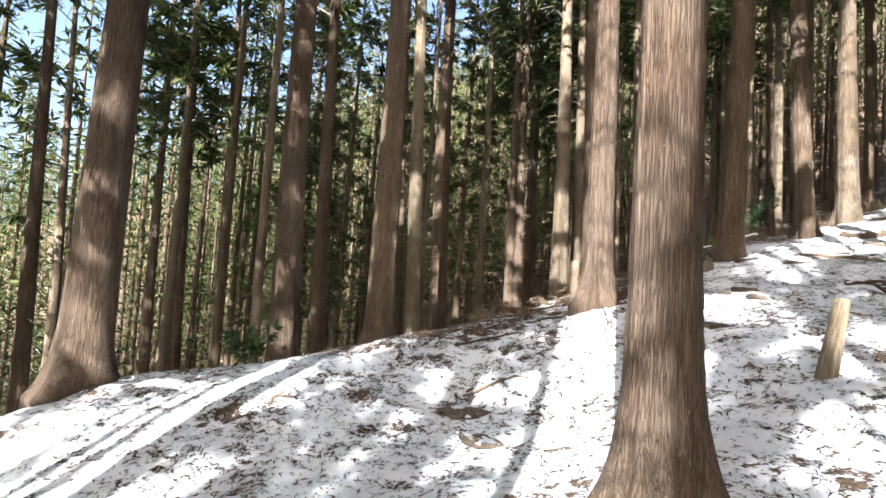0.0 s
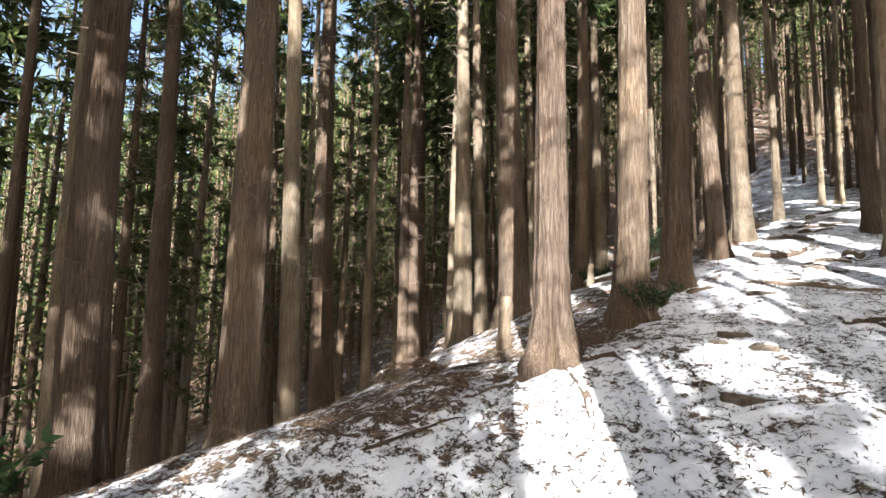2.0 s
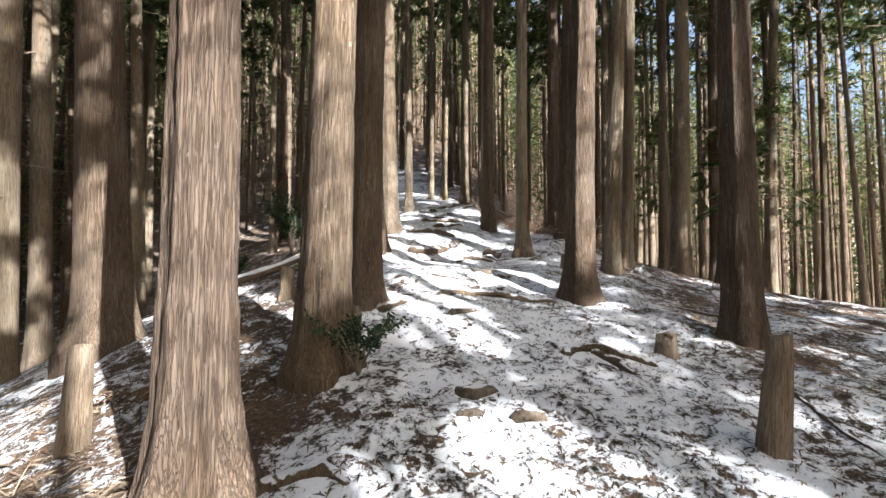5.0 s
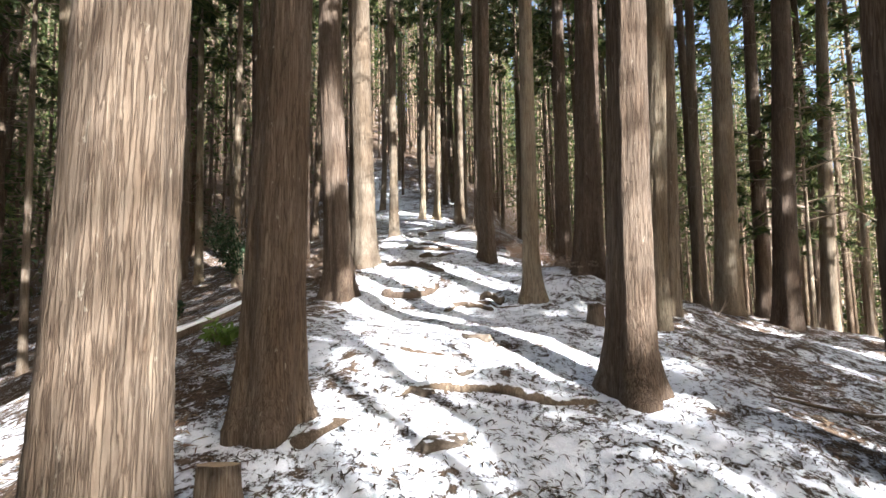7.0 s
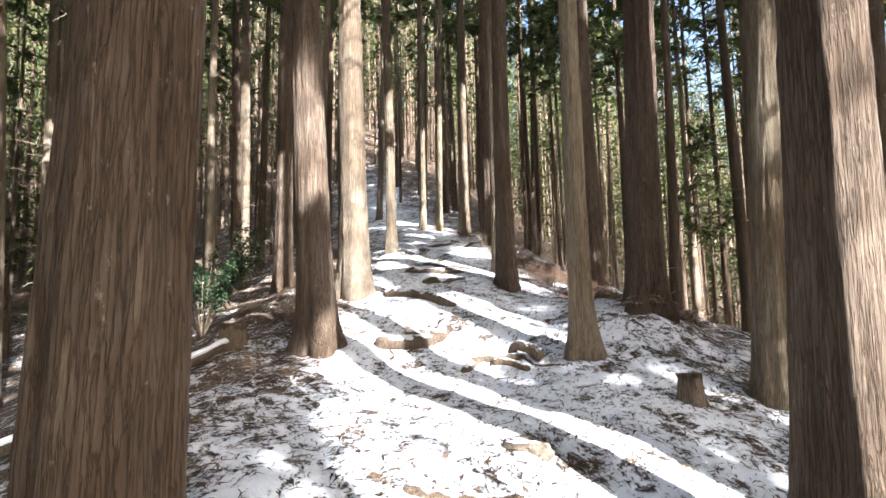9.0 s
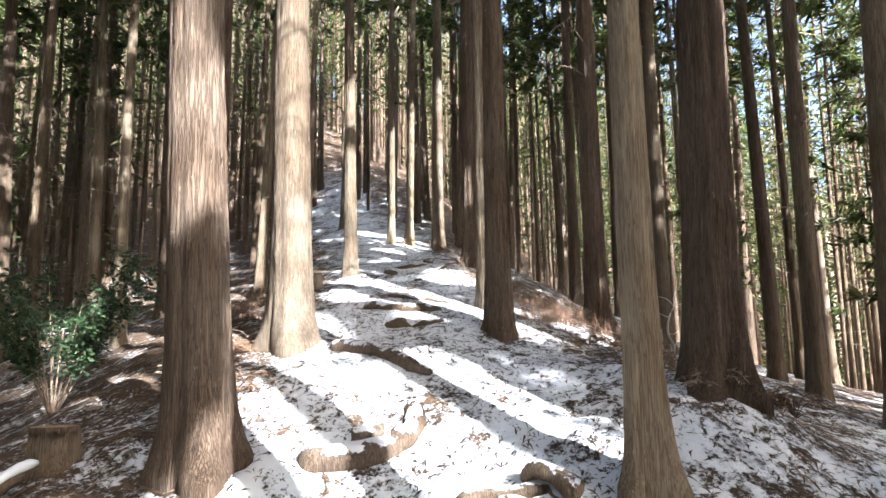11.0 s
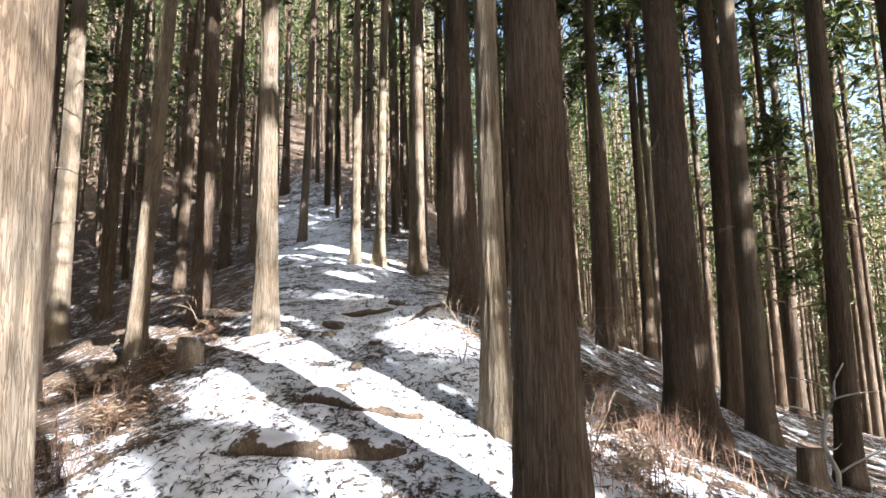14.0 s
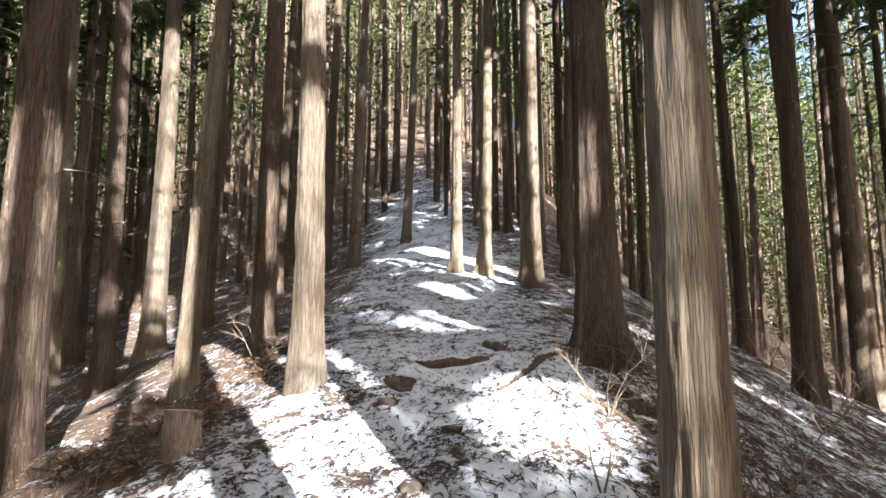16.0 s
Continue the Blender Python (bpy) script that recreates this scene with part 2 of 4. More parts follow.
def ground_material():
    """Old, trodden snow with needle litter and earth showing through; the cover attribute says how much snow lies."""
    m, ns, ln = material("snowy_forest_floor")
    b = ns["Principled BSDF"]
    mp = mapped(ns, ln, (1, 1, 1), False)
    big = node(ns, "ShaderNodeTexNoise", Scale=1.7, Detail=3.0, Roughness=0.55, Distortion=0.4)
    mid = node(ns, "ShaderNodeTexNoise", Scale=7.5, Detail=5.0, Roughness=0.62, Distortion=0.9)
    fine = node(ns, "ShaderNodeTexNoise", Scale=34.0, Detail=6.0, Roughness=0.7, Distortion=0.6)
    for n in (big, mid, fine):
        ln.new(mp.outputs[0], n.inputs["Vector"])
    cover = ns.new("ShaderNodeAttribute")
    cover.attribute_name = "cover"

    def math_node(op, a, c, clamp=False):
        n = ns.new("ShaderNodeMath")
        n.operation, n.use_clamp = op, clamp
        for i, v in enumerate((a, c)):
            if isinstance(v, (int, float)):
                n.inputs[i].default_value = v
            else:
                ln.new(v, n.inputs[i])
        return n.outputs[0]

    s = math_node("MULTIPLY", big.outputs["Fac"], 0.6)
    s = math_node("ADD", s, math_node("MULTIPLY", mid.outputs["Fac"], 1.0))
    s = math_node("ADD", s, math_node("MULTIPLY", fine.outputs["Fac"], 0.85))
    s = math_node("SUBTRACT", s, 1.225)
    s = math_node("ADD", s, math_node("SUBTRACT", cover.outputs["Fac"], 0.5))
    mask = math_node("MULTIPLY_ADD", s, 9.0)
    mask.node.inputs[2].default_value = 0.5
    mask.node.use_clamp = True
    litter = ramp(ns, (0.30, (0.030, 0.021, 0.014)), (0.48, (0.085, 0.056, 0.035)), (0.60, (0.16, 0.105, 0.064)), (0.75, (0.27, 0.19, 0.12)))
    ln.new(fine.outputs["Fac"], litter.inputs[0])
    snow = ramp(ns, (0.3, (0.74, 0.77, 0.82)), (0.6, (0.87, 0.88, 0.90)))
    ln.new(mid.outputs["Fac"], snow.inputs[0])
    mix = ns.new("ShaderNodeMix")
    mix.data_type = "RGBA"
    ln.new(mask, mix.inputs["Factor"])
    ln.new(litter.outputs[0], mix.inputs["A"])
    ln.new(snow.outputs[0], mix.inputs["B"])
    ln.new(mix.outputs["Result"], b.inputs["Base Color"])
    rough = math_node("MULTIPLY_ADD", mask, -0.3)
    rough.node.inputs[2].default_value = 0.95
    ln.new(rough, b.inputs["Roughness"])
    b.inputs["Specular IOR Level"].default_value = 0.25
    h = math_node("ADD", math_node("MULTIPLY", mask, 0.9), math_node("MULTIPLY", fine.outputs["Fac"], 0.7))
    h = math_node("ADD", h, math_node("MULTIPLY", mid.outputs["Fac"], 0.8))
    bp = node(ns, "ShaderNodeBump", Strength=0.75, Distance=0.03)
    ln.new(h, bp.inputs["Height"])
    ln.new(bp.outputs[0], b.inputs["Normal"])
    return m


FLOOR = ground_material()


# ---- the spur: lie of the land ----
def lattice(ix, iy, seed):
    h = (ix.astype(np.int64) * 374761393 + iy.astype(np.int64) * 668265263 + seed * 974711) & 0x7FFFFFFF
    h = ((h ^ (h >> 13)) * 1274126177) & 0x7FFFFFFF
    return ((h ^ (h >> 16)) & 0xFFFF) / 65535.0


def value_noise(x, y, seed):
    """Smooth noise of 0 to 1 with a cell of one unit."""
    ix, iy = np.floor(x), np.floor(y)
    fx, fy = x - ix, y - iy
    fx, fy = fx * fx * (3 - 2 * fx), fy * fy * (3 - 2 * fy)
    a, b_ = lattice(ix, iy, seed), lattice(ix + 1, iy, seed)
    c, d = lattice(ix, iy + 1, seed), lattice(ix + 1, iy + 1, seed)
    return (a * (1 - fx) + b_ * fx) * (1 - fy) + (c * (1 - fx) + d * fx) * fy


def soft(v, w):
    return w * np.log1p(np.exp(np.clip(v / w, -50, 50)))


HOLLOWS = ((-2.4, 3.7, -0.4, 1.1), (-3.6, 7.3, -0.25, 0.9), (0.2, 11.8, -0.27, 1.0), (-0.3, 14.4, -0.1, 0.6), (2.7, 11.8, 0.3, 0.8), (3.3, 17.9, 0.2, 0.8),
           (-0.2, 18.6, -0.3, 0.8), (1.0, 18.0, 0.15, 0.8), (-6.2, 1.7, 0.3, 1.2), (-6.6, 7.0, -0.34, 1.7), (1.0, 17.75, -0.06, 0.5), (7.3, 16.5, -0.3, 1.5))


def land(x, y):
    """Height of the spur: a crest that climbs along y and falls off to both sides."""
    x, y = np.asarray(x, float), np.asarray(y, float)
    ye = np.where(y > 80, 80 + 40 * np.tanh((y - 80) / 40), np.where(y < -10, -10 + 15 * np.tanh((y + 10) / 15), y))
    yc = np.clip(ye, 0, 30) / 10
    yu = np.where(ye > 40, 40.0, ye)
    u = x - (-6.0525 + 0.5572 * yu - 0.005995 * yu * yu)
    left = 28 * np.tanh(soft(-u - 1.792, 0.6) / 28)
    right = 24 * np.tanh(soft(u - 1.3773, 0.6) / 24)
    ue = 30 * np.tanh(u / 30)
    z = 0.1547 + 0.2375 * ye - 0.1148 * soft(8 - ye, 2.0) + left * (-0.5077 + 0.0768 * yc) + right * (0.0767 - 0.2646 * yc) + 0.0807 * ue + 0.10 * soft(ye - 26, 3.0) + 0.22 * soft(ye - 31, 2.0)
    z = z + 0.2408 * np.exp(-np.clip(ye, -2, 60) / 4) * np.exp(-((x + 6) / 3) ** 2)
    for bx, by, h, r in HOLLOWS:
        z = z + h * np.exp(-((x - bx) ** 2 + (y - by) ** 2) / (2 * r * r))
    return z


def rough_land(x, y):
    """The land with its hummocks and trodden lumps."""
    x, y = np.asarray(x, float), np.asarray(y, float)
    z = land(x, y)
    z = z + 0.11 * (value_noise(x / 0.9, y / 0.9, 3) - 0.5) + 0.055 * (value_noise(x / 0.33, y / 0.33, 5) - 0.5) + 0.028 * (value_noise(x / 0.14, y / 0.14, 7) - 0.5)
    return z


def at(x, y):
    return float(rough_land(np.array([x]), np.array([y]))[0])


def trail(y):
    """Middle and half width of the snowy strip along the crest."""
    ys = (-8, 0, 3, 5, 8, 11, 14, 17, 20, 25, 40)
    return np.interp(y, ys, (-1.0, -2.0, -1.6, -1.0, -0.3, 0.6, 1.15, 1.8, 2.3, 2.9, 3.4)), np.interp(y, ys, (6, 5, 4.2, 2.3, 1.8, 1.65, 1.5, 1.25, 1.35, 1.5, 1.5))


def snow_cover(x, y):
    mid, half = trail(y)
    edge = 1 / (1 + np.exp(np.clip((np.abs(x - mid) - half) / 0.28, -40, 40)))
    bank = 1 / (1 + np.exp(np.clip((x - mid + half + 0.3) / 0.3, -40, 40))) * np.clip((y - 12) / 3, 0, 1)
    slope = np.exp(-((x + 5.6) / 2.8) ** 2 - ((y - 10.8) / 3.6) ** 2)
    bare = np.exp(-(((x + 2.35) / 0.42) ** 2 + ((y - 7.0) / 0.4) ** 2))
    right = np.exp(-((x - 3.2) / 2.2) ** 2 - ((y - 9.0) / 4.0) ** 2)
    lee = np.exp(-((x - 5.2) / 2.4) ** 2 - ((y - 16.5) / 3.4) ** 2)
    return 0.425 + 0.055 * lee + 0.085 * slope - 0.3 * bare - 0.055 * bank + 0.055 * right + 0.165 * edge * np.clip((44 - y) / 12, 0, 1) - 0.11 * np.clip((np.hypot(x, y - 12) - 16) / 14, 0, 1)


def axis(lo, hi, step, far):
    """Even steps from lo to hi, then steps that grow out to far on both sides."""
    inner = np.arange(lo, hi + step / 2, step)
    out, d, v = [], step, 0.0
    while v < far:
        d *= 1.13
        v += d
        out.append(v)
    out = np.array(out)
    return np.concatenate([lo - out[::-1], inner, hi + out])


def mesh_from(name, verts, faces, mats, smooth=True):
    me = bpy.data.meshes.new(name)
    me.from_pydata([tuple(v) for v in verts], [], [tuple(f) for f in faces])
    for m in mats:
        me.materials.append(m)
    if smooth:
        me.polygons.foreach_set("use_smooth", [True] * len(me.polygons))
    me.update()
    return me


def build_ground():
    xs, ys = axis(-7.5, 8.5, 0.085, 420), axis(-0.5, 25.0, 0.085, 420)
    gx, gy = np.meshgrid(xs, ys)
    gz = rough_land(gx, gy)
    nx, ny = len(xs), len(ys)
    me = bpy.data.meshes.new("ground")
    verts = np.stack([gx, gy, gz], -1).reshape(-1, 3)
    i = np.arange(nx - 1)[None, :] + nx * np.arange(ny - 1)[:, None]
    quads = np.stack([i, i + 1, i + nx + 1, i + nx], -1).reshape(-1, 4)
    me.vertices.add(len(verts))
    me.vertices.foreach_set("co", verts.ravel())
    me.loops.add(quads.size)
    me.loops.foreach_set("vertex_index", quads.ravel())
    me.polygons.add(len(quads))
    me.polygons.foreach_set("loop_start", np.arange(0, quads.size, 4))
    me.polygons.foreach_set("use_smooth", np.ones(len(quads), bool))
    me.update(calc_edges=True)
    me.validate()
    c = me.attributes.new("cover", "FLOAT", "POINT")
    c.data.foreach_set("value", snow_cover(gx, gy).ravel())
    me.materials.append(FLOOR)
    return tagged(new("ground", me), "forest floor of patchy trodden snow over brown needle litter", "ground", kind="structure")


build_ground()


# ---- building blocks ----
def part(name, me, parent, label=""):
    ob = new(name, me)
    ob.parent = parent
    if label:
        ob["label"] = label
    return ob


def thing(name, x, y, z, label, category, group="", turn=0.0):
    ob = new(name)
    ob.empty_display_size = 0.2
    ob.matrix_basis = pose(x, y, z, 0, 0, turn)
    return tagged(ob, label, category, group)


class Sheets:
    """Collects vertices and faces of many small pieces into one mesh."""

    def __init__(self):
        self.v, self.f, self.n = [], [], 0

    def add(self, verts, faces):
        self.v.extend(verts)
        self.f.extend([tuple(i + self.n for i in f) for f in faces])
        self.n += len(verts)

    def blade(self, p, d, side, length, width, bend=0.0):
        """A narrow leaf from p along d, widest before its middle, a little folded."""
        up = d.cross(side)
        q = p + d * length * 0.45 + up * bend * 0.3
        self.add([p, q + side * width, p + d * length + up * bend, q - side * width], [(0, 1, 2, 3)])

    def needle(self, p, d, side, length, width):
        """A spray seen from afar: one three-cornered leaf."""
        self.add([p - side * width, p + d * length, p + side * width], [(0, 1, 2)])

    def tube(self, points, radii, sides=5, cap=True, squash=1.0):
        rings = []
        for k, (p, r) in enumerate(zip(points, radii)):
            a, c = points[max(k - 1, 0)], points[min(k + 1, len(points) - 1)]
            t = (c - a).normalized()
            u = t.orthogonal().normalized() if abs(t.z) > 0.9 else t.cross(Vector((0, 0, 1))).normalized()
            w = t.cross(u) * squash
            rings.append([p + (u * math.cos(2 * math.pi * i / sides) + w * math.sin(2 * math.pi * i / sides)) * r for i in range(sides)])
        verts = [v for ring in rings for v in ring]
        faces = [(k * sides + i, k * sides + (i + 1) % sides, (k + 1) * sides + (i + 1) % sides, (k + 1) * sides + i) for k in range(len(points) - 1) for i in range(sides)]
        if cap:
            faces += [tuple(range(sides))[::-1], tuple((len(points) - 1) * sides + i for i in range(sides))]
        self.add(verts, faces)

    def mesh(self, name, mats, smooth=True):
        return mesh_from(name, self.v, self.f, mats, smooth)


def rnd_dir(rng, down=0.0):
    v = Vector((rng.gauss(0, 1), rng.gauss(0, 1), rng.gauss(0, 0.7) - down))
    return v.normalized()


# ---- trees ----
def trunk_mesh(seed, r, height=19.0, flare=0.6, lobes=5, sides=28, ridge=0.035, mat=None, sweep=0.0):
    """A tapered stem whose foot spreads into buttresses, with fluted bark and a slight sweep."""
    rng = random.Random(seed)
    hs = [-0.45, -0.15, 0.0, 0.06, 0.13, 0.22, 0.33, 0.48, 0.7, 1.0, 1.4, 1.9, 2.5, 3.2, 4.0, 5.0, 6.2, 7.6, 9.2, 11.5, 14.0, height * 0.88, height]
    if sides > 60:
        hs = [-0.45, -0.2, -0.08] + [0.05 * i for i in range(20)] + [1.0 + 0.09 * i for i in range(45)] + [5.2, 5.7, 6.4, 7.6, 9.2, 11.5, 14.0, height * 0.88, height]
    if sides < 20:
        hs = [-0.5, 0.0, 0.12, 0.3, 0.6, 1.2, 2.6, 4.6, 7.0, 10.5, 14.5, height]
    ph = [rng.uniform(0, 6.28) for _ in range(6)]
    bend = [rng.uniform(-0.05, 0.05) for _ in range(4)]
    verts, faces = [], []
    for h in hs:
        hh = max(h, 0.0)
        taper = max(0.07, (1 - hh / (height * 1.02)) ** 0.85)
        f = flare * math.exp(-hh / 0.22) + 0.22 * math.exp(-hh / 0.9)
        ox = bend[0] * math.sin(hh * 0.45 + ph[4]) + bend[1] * math.sin(hh * 0.21) + sweep * math.exp(-hh / 1.4)
        oy = bend[2] * math.sin(hh * 0.4 + ph[5]) + bend[3] * math.sin(hh * 0.23)
        for i in range(sides):
            a = 2 * math.pi * i / sides
            lob = 0.66 + 0.3 * math.cos(lobes * a + ph[0]) + 0.22 * math.cos(3 * a + ph[1])
            flute = ridge * (math.sin(7 * a + ph[2] + 0.5 * hh) + 0.7 * math.sin(11 * a + ph[3] - 0.35 * hh) + 0.6 * math.sin(2 * a + ph[4]))
            rr = r * (taper + f * max(lob, 0.1) + flute * taper + rng.uniform(-0.012, 0.012))
            if sides > 60 and h < 6:
                c = Vector((math.cos(a) * r * 24, math.sin(a) * r * 24, h * 2.3 + seed))
                n1 = noise.noise(c)
                n2 = noise.noise(c * 2.1 + Vector((7, 3, 1)))
                if flare > 1:
                    rr += r * 0.13 * math.exp(-hh / 0.45) * math.sin(13 * a + ph[2] + 1.5 * math.sin(3 * a) + 0.8 * hh)
                rr += (0.11 * ridge + 0.0015) * (1.2 - 4.0 * abs(n1)) + 0.0035 * n2
            verts.append((ox + rr * math.cos(a), oy + rr * math.sin(a), h))
    n = sides
    for k in range(len(hs) - 1):
        for i in range(n):
            faces.append((k * n + i, k * n + (i + 1) % n, (k + 1) * n + (i + 1) % n, (k + 1) * n + i))
    return mesh_from("trunk", verts, faces, [mat or BARK])


def crown_mesh(seed, low=8.0, top=19.5, branches=56, reach=1.9, clumps=7, blades=10, size=1.3, open_at=None):
    """Drooping limbs set all round the stem, each with fans of needle sprays; uneven, with gaps."""
    rng = random.Random(seed)
    wood, leaf = Sheets(), Sheets()
    for k in range(branches):
        s = (k + rng.random()) / branches
        h = low + (top - low) * s ** 0.9
        a = k * 2.4 + rng.uniform(-0.7, 0.7)
        length = (reach * (1 - s) ** 0.7 + 0.35) * rng.uniform(0.6, 1.2)
        out = Vector((math.cos(a), math.sin(a), 0))
        p0 = Vector((0, 0, h))
        p1 = p0 + out * length * 0.5 + Vector((0, 0, 0.12 * length))
        p2 = p0 + out * length + Vector((0, 0, -0.22 * length + rng.uniform(-0.1, 0.15)))
        wood.tube([p0, p1, p2], [0.022, 0.014, 0.004], 3, False)
        for c in range(clumps):
            f = 0.3 + 0.7 * (c + rng.random()) / clumps
            p = p0.lerp(p1, f * 2) if f < 0.5 else p1.lerp(p2, f * 2 - 1)
            p = p + Vector((rng.gauss(0, 0.13), rng.gauss(0, 0.13), rng.gauss(0, 0.08)))
            gap = noise.noise(p * 0.95 + Vector((seed * 1.7, 0, 0)))
            if gap < -0.02 or (open_at and open_at(p)):
                continue
            for _ in range(round(blades * (1.5 + 1.2 * gap))):
                d = (out * 0.7 + rnd_dir(rng, 0.35)).normalized()
                side = d.cross(rnd_dir(rng)).normalized()
                root, length = p + rnd_dir(rng) * 0.05, rng.uniform(0.16, 0.38) * size
                if not (open_at and open_at(root + d * length)):
                    leaf.blade(root, d, side, length, rng.uniform(0.016, 0.042) * size, rng.uniform(-0.05, 0.05))
    off = len(wood.v)
    me = mesh_from("crown", wood.v + leaf.v, wood.f + [tuple(i + off for i in f) for f in leaf.f], [NEEDLES, TWIG], False)
    me.polygons.foreach_set("material_index", [1] * len(wood.f) + [0] * len(leaf.f))
    return me


def snag_mesh(seed, low=0.9, high=8.0, count=22, reach=0.9):
    """Dead, bare side shoots that still stand out of the lower stem."""
    rng = random.Random(seed)
    sh = Sheets()
    for k in range(count):
        h = rng.uniform(low, high)
        a = rng.uniform(0, 6.28)
        length = rng.uniform(0.25, 1.0) * reach
        out = Vector((math.cos(a), math.sin(a), 0))
        p0 = Vector((0, 0, h))
        p1 = p0 + out * length * 0.55 + Vector((0, 0, rng.uniform(-0.05, 0.12)))
        p2 = p1 + out * length * 0.5 + Vector((rng.gauss(0, 0.1), rng.gauss(0, 0.1), rng.uniform(-0.25, 0.1)))
        sh.tube([p0, p1, p2], [0.011, 0.007, 0.002], 3, False)
        for _ in range(3):
            q = p1.lerp(p2, rng.random())
            sh.tube([q, q + rnd_dir(rng, 0.2) * rng.uniform(0.1, 0.3)], [0.004, 0.0015], 3, False)
    return sh.mesh("dead_twig_growth", [TWIG])


CROWNS = [crown_mesh(100 + i, low, 19.5, 56, reach) for i, (low, reach) in enumerate(((8.6, 1.55), (9.6, 1.4), (7.8, 1.6), (10.2, 1.5)))]
LOW_CROWNS = [crown_mesh(120 + i, 2.6 + i, 18.5, 70, 2.0, 8, 14, 0.75) for i in range(2)]
SNAGS = [snag_mesh(140 + i) for i in range(4)]
STEMS = [trunk_mesh(160 + i, 1.0, 19.0, 0.35, 4, 14, 0.03, SLIM_SMOOTH if i % 2 else SLIM_BARK) for i in range(5)]
TREES = []

# Places on stems and ground chosen to be sunlit; foliage sunward of them is cut away.
SUNLIT = []
GROUND_SPOT = 0.28


def sunlit(x, y, *heights, r=GROUND_SPOT):
    for h in heights:
        SUNLIT.append((Vector((x, y, float(land(x, y)) + h)), r))


for y in (2.6, 3.4, 4.3, 5.2):
    sunlit(-1.25 - 0.38 * (y - 2.6), y, 0.0)
sunlit(-0.70, 2.4, 2.1, r=0.3)
sunlit(-0.72, 2.4, 3.3, r=0.35)
sunlit(0.3, 3.6, 0.0)
sunlit(0.1, 5.0, 0.0)
sunlit(-2.64, 6.25, 1.6, 1.95, 2.3, r=0.42)
sunlit(-2.6, 6.25, 3.5, r=0.35)
sunlit(-2.62, 6.2, 0.55, r=0.24)
sunlit(-2.05, 7.35, 1.7, 2.8, 3.7, r=0.34)
sunlit(-2.1, 7.35, 0.85, r=0.22)
sunlit(-0.9, 6.1, 0.0)
sunlit(-0.9, 7.9, 0.0)
sunlit(1.02, 8.55, 1.3, 1.75, 2.2, 2.65, 3.1, r=0.41)
sunlit(-0.6, 9.4, 0.0)
sunlit(0.3, 10.4, 0.0)
sunlit(-0.88, 12.3, 2.0, r=0.26)
sunlit(-0.18, 14.5, 0.4, 0.9, 1.4, 1.9, 2.4, 2.9, 3.5, r=0.5)
sunlit(0.4, 12.9, 0.0)
sunlit(1.0, 12.2, 0.0)
sunlit(1.6, 14.9, 0.0)
sunlit(1.4, 16.5, 0.0)
sunlit(1.1, 17.3, 0.0)
sunlit(0.98, 17.7, 0.3, 0.8, 1.3, 1.8, r=0.35)
sunlit(2.3, 19.4, 0.0)
sunlit(2.7, 21.3, 0.0)
sunlit(4.05, 21.5, 0.8, 1.6, 2.4, 3.2, 4.0, r=0.5)
sunlit(-2.6, 23.9, 1.5, 2.3, 3.1, 4.2, 5.0, 5.8, r=0.45)
sunlit(-1.2, 18.05, 1.2, 2.4, r=0.3)
sunlit(0.25, 19.95, 1.6, r=0.3)
for x, y in ((2.6, 16.9), (2.9, 14.9), (3.4, 14.6), (0.9, 16.0), (-0.2, 16.6), (-1.4, 19.6), (-2.4, 20.6)):
    sunlit(x, y, 0.0)
sunlit(-6.3, 12.4, 1.2, 2.6)
sunlit(-4.05, 9.4, 1.3, r=0.3)
sunlit(-4.6, 2.6, 0.0)
sunlit(-0.45, 19.6, 0.8, 1.4, r=0.3)
sunlit(-4.2, 7.6, 0.0)
sunlit(-5.2, 9.0, 0.0)
sunlit(3.0, 14.2, 0.0)
for x, y in ((-0.6, 13.6), (-0.5, 13.2), (-0.3, 12.85), (0.0, 12.6), (0.35, 12.2)):
    sunlit(x, y, 0.0)
for x, y in ((1.25, 16.95), (1.55, 16.2), (1.85, 15.6), (2.1, 14.8), (-0.1, 13.1), (0.7, 12.6), (0.85, 13.1), (1.3, 12.5), (-0.95, 8.6), (-0.75, 9.1), (-0.4, 10.4), (0.2, 11.2)):
    sunlit(x, y, 0.0)


def shafts_near(x, y, reach=2.9):
    """The shafts of light that pass the crown of a tree at (x, y)."""
    base, out = float(land(x, y)), []
    for p, r in SUNLIT:
        dx, dy = x - p.x, y - p.y
        along = (dx * to_sun.x + dy * to_sun.y) / (to_sun.x ** 2 + to_sun.y ** 2)
        if along > 0 and math.hypot(dx - to_sun.x * along, dy - to_sun.y * along) < reach and 5 < p.z + to_sun.z * along - base < 23:
            out.append((p, r))
    return out


def in_a_shaft(x, y):
    """True where a stem would stand in the way of a shaft of light."""
    for p, r in SUNLIT:
        if r == GROUND_SPOT or p.y < 3:
            continue
        dx, dy = x - p.x, y - p.y
        along = (dx * to_sun.x + dy * to_sun.y) / (to_sun.x ** 2 + to_sun.y ** 2)
        if along > 1 and math.hypot(dx - to_sun.x * along, dy - to_sun.y * along) < 0.3 and along * to_sun.z < 14:
            return True
    return False


